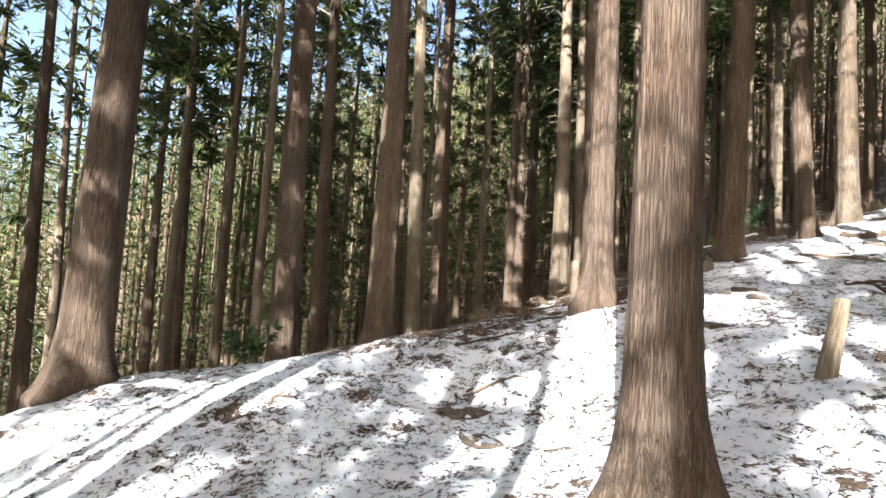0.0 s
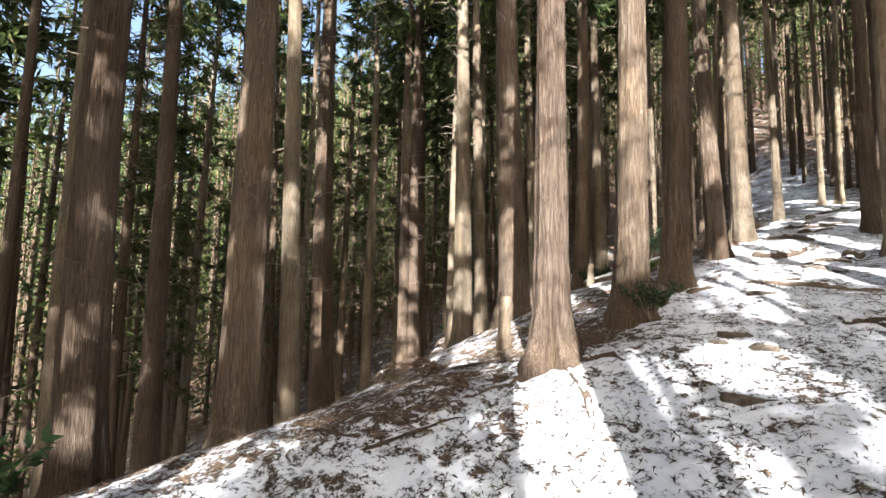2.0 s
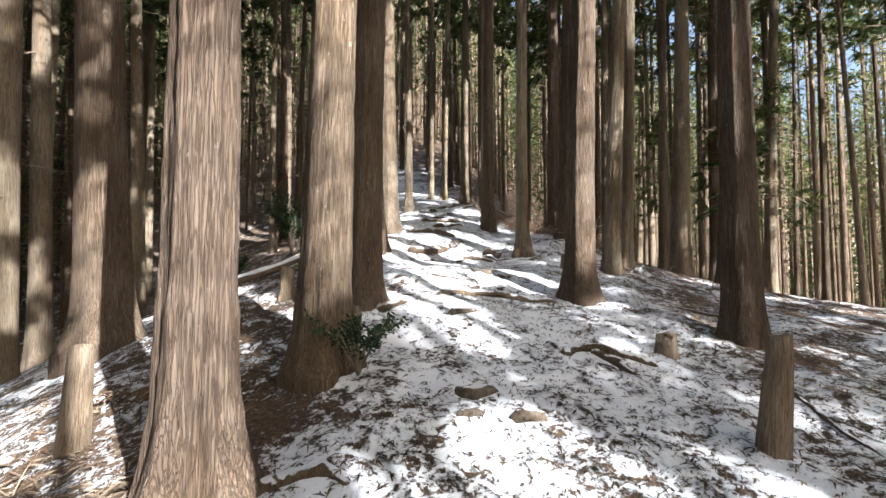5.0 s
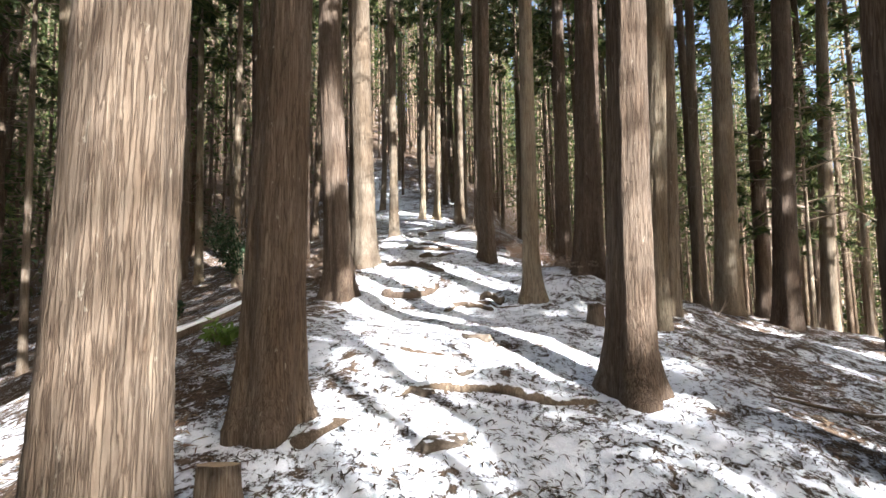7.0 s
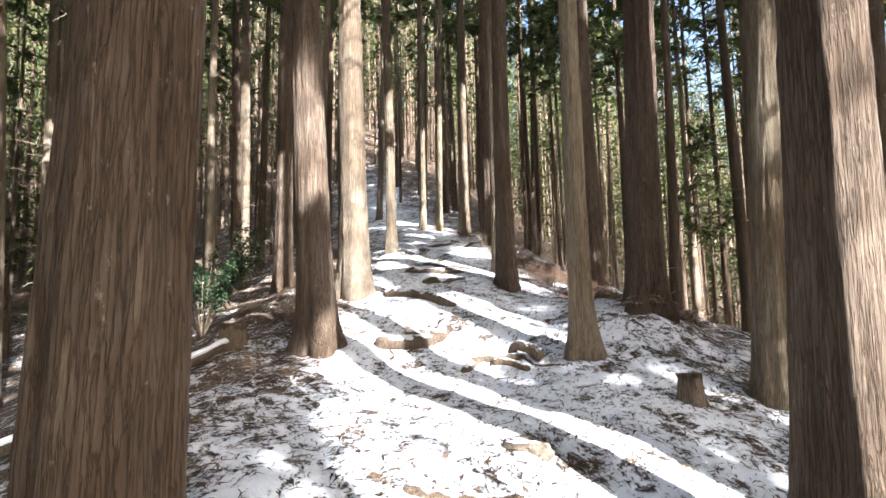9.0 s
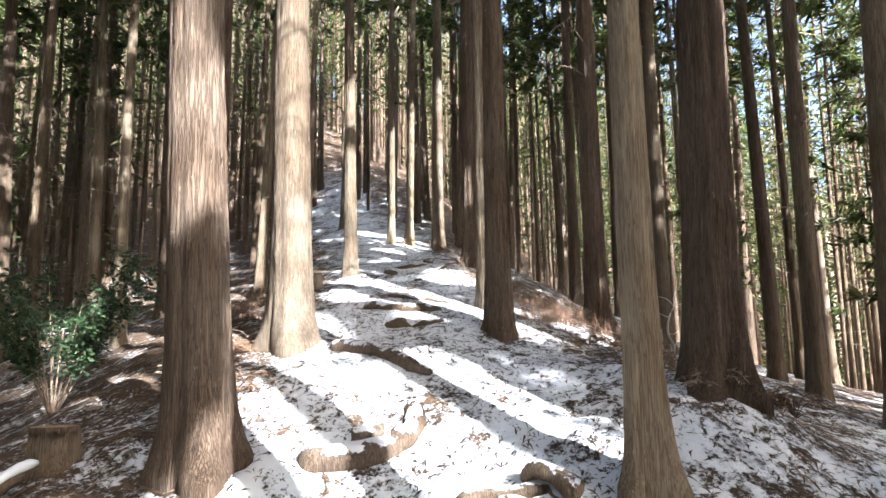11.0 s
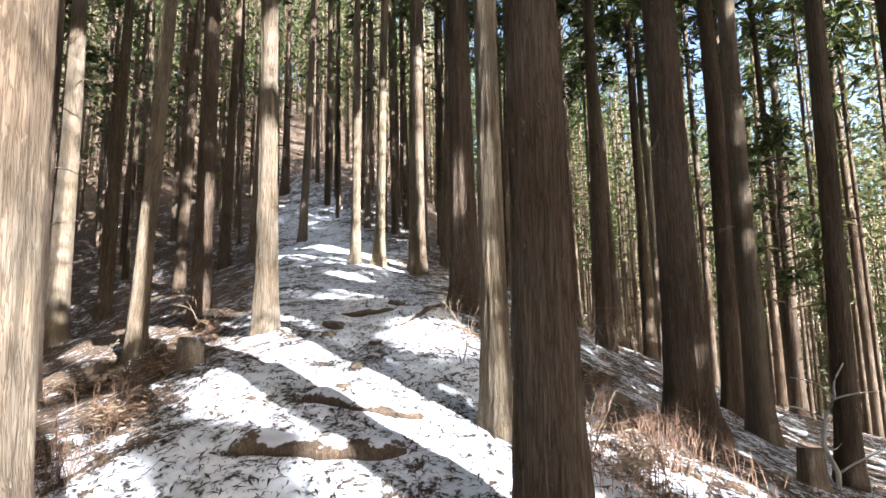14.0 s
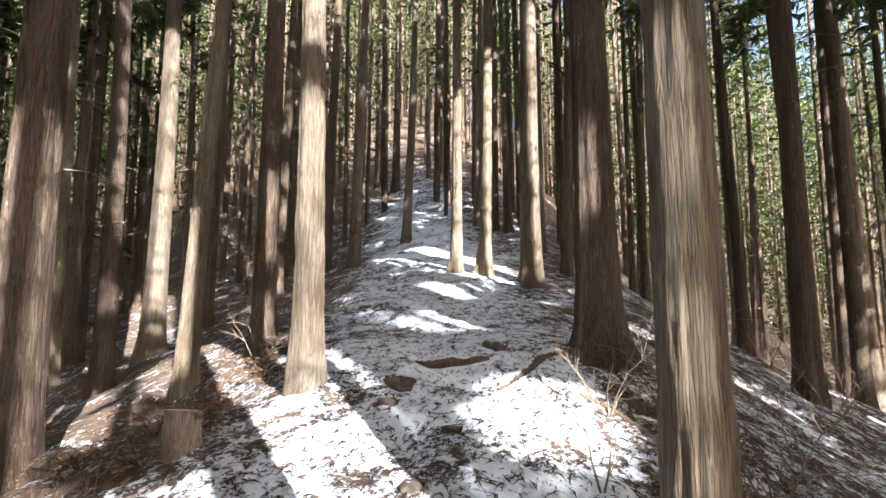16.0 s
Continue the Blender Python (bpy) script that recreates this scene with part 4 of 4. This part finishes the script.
def shrub(x, y, h, spread, mat, label, seed, stems=7, leaves=46, leaf=0.09, name="evergreen_shrub", z=None):
    """A low bush: thin stems that fork outwards, with many single leaves along them."""
    rng = random.Random(seed)
    wood, green = Sheets(), Sheets()
    for k in range(stems):
        a = k * 2.4 + rng.uniform(-0.4, 0.4)
        out = Vector((math.cos(a), math.sin(a), 0))
        p0 = Vector((0, 0, -0.05))
        p1 = out * spread * 0.35 + Vector((0, 0, h * rng.uniform(0.35, 0.55)))
        p2 = out * spread * rng.uniform(0.6, 1.0) + Vector((0, 0, h * rng.uniform(0.6, 1.0)))
        wood.tube([p0, p1, p2], [0.009, 0.006, 0.002], 4, False)
        for i in range(leaves):
            f = rng.uniform(0.35, 1.05)
            p = p0.lerp(p1, f * 2) if f < 0.5 else p1.lerp(p2, f * 2 - 1)
            p = p + rnd_dir(rng) * rng.uniform(0.0, 0.16) * spread
            d = (out * 0.6 + rnd_dir(rng, 0.1)).normalized()
            green.blade(p, d, d.cross(rnd_dir(rng)).normalized(), leaf * rng.uniform(0.7, 1.4), leaf * rng.uniform(0.16, 0.28), leaf * 0.1)
    ob = thing(name, x, y, at(x, y) if z is None else z, label, "shrub", "undergrowth")
    part("branching", wood.mesh("branching", [TWIG]), ob)
    tagged(part("foliage", green.mesh("foliage", [mat], False), ob), kind="stuff")
    return ob


def bare_bush(x, y, h, spread, seed, count=6, label="leafless bush of thin pale twigs", mat=None, r=0.007):
    rng = random.Random(seed)
    sh = Sheets()

    def fork(p, d, length, r, depth):
        q = p + d * length * 0.5 + rnd_dir(rng) * length * 0.07
        e = p + d * length
        sh.tube([p, q, e], [r, r * 0.8, r * 0.55], 4, False)
        if depth:
            for _ in range(rng.choice((2, 2, 3))):
                fork(e if rng.random() < 0.6 else q, (d + rnd_dir(rng) * 0.75).normalized(), length * rng.uniform(0.5, 0.8), r * 0.55, depth - 1)

    for k in range(count):
        a = k * 2.4
        fork(Vector((0, 0, -0.04)), (Vector((math.cos(a) * spread, math.sin(a) * spread, h * 1.3))).normalized(), h * rng.uniform(0.35, 0.55), r, 3)
    ob = new("bare_bush", sh.mesh("bare_bush", [mat or TWIG]))
    ob.location = (x, y, at(x, y))
    return tagged(ob, label, "bush", "undergrowth")


def dead_fern(x, y, seed, spread=0.45, fronds=16, label="clump of rust-brown dead fern fronds", mat=None, h=0.25):
    """Withered fronds that arch out of one crown, each a rib with small leaflets."""
    rng = random.Random(seed)
    sh = Sheets()
    for k in range(fronds):
        a = rng.uniform(0, 6.28)
        out = Vector((math.cos(a), math.sin(a), 0))
        length = spread * rng.uniform(0.5, 1.25)
        rise = h * rng.uniform(0.3, 1.1)
        pts = [Vector((0, 0, 0)) + out * length * f + Vector((0, 0, rise * math.sin(math.pi * min(1, f * 0.95)) + 0.02)) for f in (0, 0.25, 0.5, 0.75, 1)]
        sh.tube(pts, [0.004, 0.004, 0.003, 0.002, 0.001], 3, False)
        side = out.cross(Vector((0, 0, 1)))
        for i in range(9):
            f = 0.25 + 0.75 * i / 9
            p = out * length * f + Vector((0, 0, rise * math.sin(math.pi * min(1, f * 0.95)) + 0.02))
            for sgn in (-1, 1):
                d = (side * sgn + out * 0.5 + rnd_dir(rng, 0.6) * 0.5).normalized()
                sh.blade(p, d, d.cross(rnd_dir(rng)).normalized(), 0.075 * (1.2 - f) + 0.02, 0.006, 0.01)
    ob = new("dead_fern", sh.mesh("dead_fern", [mat or RUST], False))
    ob.matrix_basis = pose(x, y, at(x, y) - 0.01, rng.uniform(-8, 8), rng.uniform(-8, 8), 0)
    return tagged(ob, label, "fern", "dead ferns")


def dead_sapling(x, y, h):
    """A bleached, crooked little stem with a few forked arms."""
    stem = [Vector(p) * h for p in ((0, 0, -0.05), (0.02, -0.02, 0.12), (-0.03, 0.03, 0.32), (0.0, 0.02, 0.55), (0.06, -0.03, 0.72), (0.05, -0.05, 0.86), (0.12, -0.1, 1.02))]
    arms = ((1, (0.10, -0.09, 0.10), (0.28, -0.24, 0.24), 0.012), (3, (-0.12, 0.12, 0.08), (-0.22, 0.2, 0.10), 0.010), (4, (-0.06, 0.08, 0.12), (-0.22, 0.2, 0.17), 0.011),
            (4, (0.12, -0.1, 0.05), (0.3, -0.2, 0.07), 0.010), (0, (0.05, 0.06, 0.12), (0.07, 0.1, 0.2), 0.010), (2, (0.1, -0.02, -0.02), (0.16, -0.04, 0.03), 0.006))
    ob = thing("dead_sapling", x, y, at(x, y), "bleached forked dead sapling on the litter slope", "sapling", "undergrowth")
    sh = Sheets()
    sh.tube(spline(stem, 3), [0.024 - 0.018 * k / 18 for k in range(19)], 7)
    part("stem", sh.mesh("stem", [PALE_WOOD]), ob)
    for k, mid, end, r in arms:
        arm = Sheets()
        pts = spline([stem[k], stem[k] + Vector(mid) * h, stem[k] + Vector(end) * h], 3)
        arm.tube(pts, [r * (1 - 0.1 * i) for i in range(len(pts))], 5)
        part("branch", arm.mesh("branch", [PALE_WOOD]), ob)
    return ob


def dry_stalks(x, y, seed, h=0.35, count=22):
    """Thin upright stalks of last year's growth."""
    rng = random.Random(seed)
    sh = Sheets()
    for _ in range(count):
        p = Vector((rng.gauss(0, 0.14), rng.gauss(0, 0.14), -0.03))
        d = Vector((rng.gauss(0, 0.25), rng.gauss(0, 0.25), 1)).normalized()
        e = p + d * h * rng.uniform(0.4, 1.2)
        q = p.lerp(e, 0.55) + rnd_dir(rng) * 0.02
        sh.tube([p, q, e], [0.003, 0.0025, 0.001], 3, False)
        if rng.random() < 0.6:
            sh.tube([q, q + (d + rnd_dir(rng) * 0.9).normalized() * h * 0.35], [0.0022, 0.001], 3, False)
    ob = new("dry_stalks", sh.mesh("dry_stalks", [STALK]))
    ob.location = (x, y, at(x, y))
    return tagged(ob, "upright thin reddish-brown dry stalks on the bank", "dry plant", kind="stuff")


def young_conifer(x, y, h, seed):
    """A thin understorey conifer whose dark sprays hang along most of its stem."""
    tree = tagged(new("young_conifer"), "thin young conifer with dark green hanging sprays", "tree", "understorey conifers")
    stand(tree, x, y, 0.01, -0.01, 0)
    part("trunk", STEMS[seed % 5], tree).matrix_basis = Matrix.Diagonal((0.05, 0.05, h / 19.0, 1))
    tagged(part("crown", crown_mesh(seed, h * 0.3, h, 34, 1.0, 6, 12, 0.7), tree, "dark green hanging sprays"), kind="stuff")


young_conifer(7.9, 12.4, 5.5, 811)
young_conifer(10.6, 14.9, 6.5, 813)
young_conifer(10.5, 18.4, 6.0, 815)


# stakes and stumps
post(-0.17, 4.5, 0.60, 0.058, 0.14, 0.10, "pale weathered wooden stake leaning in the snow beside the path")
post(0.36, 5.85, 0.68, 0.078, 0.14, 0.0)
post(-3.55, 7.4, 0.70, 0.085, 0.03, 0.02)
post(-3.05, 10.9, 0.42, 0.06, 0.05, -0.05, "short splintered pale stake under a snowy log")
stump(0.92, 7.29, 0.08, 0.20)
stump(1.74, 10.27, 0.08, 0.22)
stump(0.34, 17.2, 0.1, 0.25, "squat tree stump with a pale sawn top in brown litter")
stump(-1.68, 12.77, 0.12, 0.26)
stump(5.0, 14.8, 0.09, 0.32, "splintered old stump on the litter slope")
stump(-2.3, 9.4, 0.075, 0.34, "short round cut stub on the bank")
stump(-1.75, 8.05, 0.09, 0.25)

# logs and roots that make rough steps in the path
log("log_step", [(1.22, 15.85), (1.52, 15.61), (1.88, 15.30)], 0.12, 0.09, "dark trodden log laid as a step across the path", "log", 0.36, 0, None, "log steps", False, 0.65)
log("log_step", [(0.74, 15.29), (1.15, 15.12), (1.64, 14.92)], 0.12, 0.09, "dark trodden log laid as a step across the path", "log", 0.36, 0, None, "log steps", False, 0.65)
log("log_step", [(0.83, 14.62), (1.13, 14.49), (1.48, 14.40)], 0.12, 0.08, "dark trodden log laid as a step across the path", "log", 0.36, 0, None, "log steps", False, 0.65)
log("fallen_log", [(0.2, 14.2), (0.45, 13.83), (0.67, 13.4), (0.84, 13.05)], 0.095, 0.055, "brown curved log lying aslant in the snow", "log", 0.45, 0.03)
log("tree_root", [(0.58, 12.72), (0.5, 12.45), (0.35, 12.34), (0.1, 12.26), (-0.29, 12.25)], 0.075, 0.105, "thick curved root holding a step of snow", "root", 0.75, 0.03, None, "tree roots")
log("tree_root", [(1.09, 11.86), (1.08, 11.63), (1.12, 11.40), (1.3, 11.2)], 0.045, 0.03, "dark root bending out of the snow", "root", 0.2, 0.02, None, "tree roots")
log("tree_root", [(-0.78, 8.85), (-0.54, 8.98), (-0.3, 8.97), (0.01, 8.88), (0.26, 8.65), (0.6, 8.6)], 0.035, 0.06, "long arched root crossing the path", "root", 0.4, 0.06, None, "tree roots")
log("tree_root", [(-0.61, 9.62), (-0.33, 9.54), (-0.01, 9.5)], 0.04, 0.03, "low root crossing the snow", "root", 0.3, 0.0, None, "tree roots")
log("tree_root", [(0.42, 11.58), (0.62, 11.72), (0.8, 11.66), (1.09, 11.64)], 0.06, 0.05, "knot of dark roots in the path", "root", 0.4, 0.06, None, "tree roots")
log("tree_root", [(0.72, 11.62), (0.86, 11.52), (0.98, 11.36)], 0.05, 0.03, "dark root stub in the path", "root", 0.9, 0.04, None, "tree roots")
log("tree_root", [(1.16, 11.42), (1.04, 11.58), (0.99, 11.66), (0.96, 11.72)], 0.075, 0.03, "broken root spur jutting up from the path", "root", 1.6, 0.16, None, "tree roots")
log("tree_root", [(-1.44, 8.46), (-1.26, 8.56), (-1.02, 8.72)], 0.06, 0.05, "root along the edge of the path", "root", 0.3, 0.02, None, "tree roots")
log("fallen_log", [(-3.24, 11.3), (-2.6, 11.55), (-2.0, 12.15), (-1.7, 12.6)], 0.055, 0.04, "fallen thin log with a strip of snow", "log", 2.6, 0.0, DEAD_WOOD, "", True)
log("fallen_log", [(3.31, 16.0), (3.74, 15.9), (4.2, 15.85)], 0.09, 0.08, "grey fallen log on the litter slope", "log", 0.6, 0.0, DEAD_WOOD)
log("tree_root", [(-0.12, 7.27), (0.05, 7.34), (0.2, 7.3), (0.42, 7.2), (0.62, 7.05)], 0.06, 0.035, "humped root crossing the path", "root", 0.3, 0.06, None, "tree roots")
log("tree_root", [(0.16, 7.3), (0.24, 7.12), (0.28, 6.9)], 0.05, 0.03, "branching root in the snow", "root", 0.5, 0.02, None, "tree roots")
log("tree_root", [(-2.48, 6.1), (-2.34, 5.88), (-2.2, 5.6), (-2.12, 5.3), (-2.2, 5.05)], 0.055, 0.02, "dark root running down from a stout cedar", "root", 0.3, 0.0, None, "tree roots")
log("tree_root", [(-2.85, 6.1), (-3.0, 5.8), (-3.3, 5.5)], 0.07, 0.03, "root spreading from a stout cedar", "root", 0.4, 0.0, None, "tree roots")
log("tree_root", [(-2.4, 6.35), (-2.1, 6.3), (-1.95, 6.15)], 0.06, 0.03, "root spreading from a stout cedar", "root", 0.4, 0.0, None, "tree roots")
log("tree_root", [(1.88, 18.03), (2.0, 17.8), (2.13, 17.75), (2.43, 17.7)], 0.06, 0.05, "gnarled root across the path", "root", 0.4, 0.06, None, "tree roots")
log("tree_root", [(2.36, 17.27), (2.6, 17.45), (2.9, 17.7), (3.15, 17.75)], 0.03, 0.06, "root reaching into the path", "root", 0.5, 0.03, None, "tree roots")
log("tree_root", [(2.75, 17.5), (2.72, 17.3), (2.78, 17.1)], 0.03, 0.018, "forked root in the snow", "root", 0.5, 0.0, None, "tree roots")
log("fallen_branch", [(1.35, 6.55), (1.2, 6.2), (1.05, 5.81), (0.95, 5.2)], 0.018, 0.008, "thin fallen branch on the snow", "branch", 0.9, 0.0, None, "fallen branches")
log("fallen_branch", [(-3.0, 3.9), (-2.7, 4.3), (-2.5, 4.35)], 0.022, 0.01, "thin fallen branch on the snow", "branch", 0.9, 0.0, None, "fallen branches")
log("fallen_branch", [(-3.7, 4.6), (-3.3, 5.1), (-3.1, 5.2)], 0.02, 0.008, "thin fallen branch on the snow", "branch", 0.9, 0.0, None, "fallen branches")
log("fallen_branch", [(3.3, 12.9), (3.9, 12.6), (4.7, 12.5)], 0.02, 0.008, "thin fallen branch in brown litter", "branch", 0.9, 0.0, None, "fallen branches")
log("fallen_branch", [(2.9, 17.1), (3.15, 16.8), (3.25, 16.5)], 0.02, 0.01, "pale broken stick by a cedar's foot", "branch", 1.0, 0.0, DEAD_WOOD, "fallen branches")
log("fallen_branch", [(2.2, 8.6), (2.9, 8.3), (3.7, 8.4)], 0.02, 0.008, "thin fallen branch in brown litter", "branch", 0.9, 0.0, None, "fallen branches")
log("fallen_branch", [(-3.9, 6.6), (-3.2, 6.65), (-2.9, 6.8)], 0.02, 0.01, "thin fallen branch in brown litter", "branch", 0.9, 0.0, None, "fallen branches")

# stones
stone(-1.01, 6.80, 0.19, 0.14, 0.13, 10)
stone(-1.12, 5.60, 0.20, 0.10, 0.06, -10)
stone(-0.67, 8.27, 0.22, 0.13, 0.10, 30)
stone(-1.18, 6.55, 0.11, 0.09, 0.06, 60)
stone(0.21, 9.84, 0.17, 0.11, 0.10, -20)
stone(-2.81, 3.75, 0.28, 0.2, 0.09, 40, "flat stone bared of snow, streaked with earth")
stone(-2.35, 3.35, 0.2, 0.17, 0.12, 10, "flat stone bared of snow, streaked with earth")
stone(-0.84, 6.46, 0.12, 0.09, 0.09, 0)
stone(-0.6, 8.9, 0.10, 0.08, 0.06, 0)
stone(0.20, 12.5, 0.20, 0.12, 0.13, 15)
stone(1.73, 16.45, 0.12, 0.08, 0.06, 10)
stone(2.0, 16.9, 0.09, 0.07, 0.07, 50)
stone(1.75, 17.65, 0.16, 0.13, 0.13, 0)
stone(1.62, 17.4, 0.10, 0.09, 0.09, 30)
stone(2.55, 17.95, 0.12, 0.1, 0.13, 30)
stone(1.5, 15.95, 0.07, 0.06, 0.06, 0)
stone(-0.2, 9.2, 0.09, 0.08, 0.05, 0)

# undergrowth
shrub(-1.80, 7.10, 0.42, 0.34, DARKLEAF, "low dark evergreen shrub at a cedar's foot", 301, 11, 80, 0.04, z=at(-1.8, 7.1) + 0.12)
shrub(-2.25, 14.55, 1.45, 0.8, DARKLEAF, "dark evergreen bush with drooping leaves on the bank", 302, 22, 210, 0.055)
shrub(-3.5, 14.3, 0.5, 0.5, DARKLEAF, "dark evergreen bush with drooping leaves on the bank", 303, 8, 60, 0.10)
shrub(-2.05, 10.3, 0.22, 0.18, FRESH, "small bright green fern on the litter bank", 304, 6, 34, 0.08, "green_fern")
shrub(-6.2, 3.3, 0.6, 0.38, BROADLEAF, "evergreen seedling at the edge of the snow", 305, 6, 34, 0.12)
bare_bush(3.4, 16.1, 0.9, 0.5, 401)
bare_bush(3.75, 17.4, 1.1, 0.7, 402)
bare_bush(0.35, 19.4, 0.7, 0.5, 403, 5)
dead_sapling(5.35, 14.85, 1.0)
bare_bush(5.9, 18.2, 0.9, 0.8, 405)
bare_bush(3.0, 16.9, 0.8, 0.7, 406, 5)
bare_bush(1.0, 20.6, 0.6, 0.6, 407, 5)
bare_bush(2.95, 14.9, 0.6, 0.4, 408, 4)
bare_bush(4.6, 11.4, 0.6, 0.5, 409, 5)
bare_bush(2.6, 16.2, 0.7, 0.2, 410, 2)
for k in range(16):
    rng = random.Random(900 + k)
    bare_bush(rng.uniform(5.5, 10), rng.uniform(17, 27), rng.uniform(0.7, 1.5), 0.8, 420 + k, 4)
for k in range(34):
    rng = random.Random(1300 + k)
    if k < 22:
        x, y = rng.uniform(2.5, 4.4), rng.uniform(13.4, 16.6)
    else:
        y = rng.uniform(12.8, 19.5)
        x = float(trail(y)[0] - trail(y)[1]) - rng.uniform(0.1, 0.9)
    dry_stalks(x, y, 1400 + k, rng.uniform(0.2, 0.42))
for k in range(46):
    rng = random.Random(700 + k)
    if k < 20:
        y = rng.uniform(11.5, 17.5)
        x = float(trail(y)[0] + trail(y)[1]) + rng.uniform(0.1, 1.3)
    elif k < 36:
        y = rng.uniform(12.5, 21)
        x = float(trail(y)[0] - trail(y)[1]) - rng.uniform(0.1, 1.6)
    else:
        y = rng.uniform(5.6, 9)
        x = -3.0 - rng.uniform(0.0, 2.2)
    dead_fern(x, y, 710 + k, rng.uniform(0.22, 0.42), 14, h=rng.uniform(0.10, 0.24), mat=STRAW if k % 3 == 0 else None, label="clump of pale dry grass and fronds" if k % 3 == 0 else "clump of rust-brown dead fern fronds")


# ---- litter ----
def sprigs(name, count, seed, mat, label, size, where, category="litter"):
    """Fallen needle sprigs and twigs lying on the snow: bent ribs with short side sprays."""
    rng = random.Random(seed)
    xs, ys = [], []
    while len(xs) < count:
        x, y = where(rng)
        xs.append(x)
        ys.append(y)
    zs = rough_land(np.array(xs), np.array(ys))
    e = 0.05
    gx = (land(np.array(xs) + e, np.array(ys)) - land(np.array(xs) - e, np.array(ys))) / (2 * e)
    gy = (land(np.array(xs), np.array(ys) + e) - land(np.array(xs), np.array(ys) - e)) / (2 * e)
    sh = Sheets()
    for x, y, z, sx, sy in zip(xs, ys, zs, gx, gy):
        n = Vector((-sx, -sy, 1)).normalized()
        a = rng.uniform(0, 6.28)
        d = Vector((math.cos(a), math.sin(a), 0))
        d = (d - n * d.dot(n)).normalized()
        side = n.cross(d)
        length = size * rng.uniform(0.4, 1.5)
        p = Vector((x, y, z + 0.008))
        w = length * rng.uniform(0.03, 0.075) + 0.0015
        bend = side * rng.uniform(-0.25, 0.25) * length
        q, t = p + d * length * 0.5 + n * rng.uniform(0.004, 0.016), p + d * length + bend
        sh.add([p - side * w * 0.4, q - side * w, t, q + side * w], [(0, 1, 2, 3)])
        for sgn in (-1, 1):
            if rng.random() < 0.7:
                b0 = p.lerp(q, rng.uniform(0.3, 1.0)) + n * 0.004
                dd = (d * rng.uniform(0.4, 1.0) + side * sgn * rng.uniform(0.5, 1.0) + n * rng.uniform(0, 0.3)).normalized()
                sh.blade(b0, dd, dd.cross(n).normalized(), length * rng.uniform(0.25, 0.5), w * 0.6, 0.004)
    return tagged(new(name, sh.mesh(name, [mat], False)), label, category, kind="stuff")


def on_path(rng):
    y = rng.uniform(0.0, 1.0) ** 1.15 * 23
    mid, half = trail(y)
    return float(mid) + rng.gauss(0, 0.75) * float(half) * 1.1, y


def beside(rng):
    y = rng.uniform(2, 24)
    mid, half = trail(y)
    return float(mid) + (float(half) + abs(rng.gauss(0, 1.8))) * rng.choice((-1, 1)), y


sprigs("fallen_sprigs", 19000, 41, LITTER, "dark fallen needle sprigs scattered over the snow", 0.07, on_path)
sprigs("fallen_needles", 9000, 43, LITTER, "small dark flecks of needles and bark on the snow", 0.03, on_path)
sprigs("brown_litter", 9000, 47, RUST, "brown fallen fronds and twigs beside the path", 0.11, beside)
sprigs("straw_litter", 3500, 53, STRAW, "pale dry stalks in the litter beside the path", 0.13, beside)
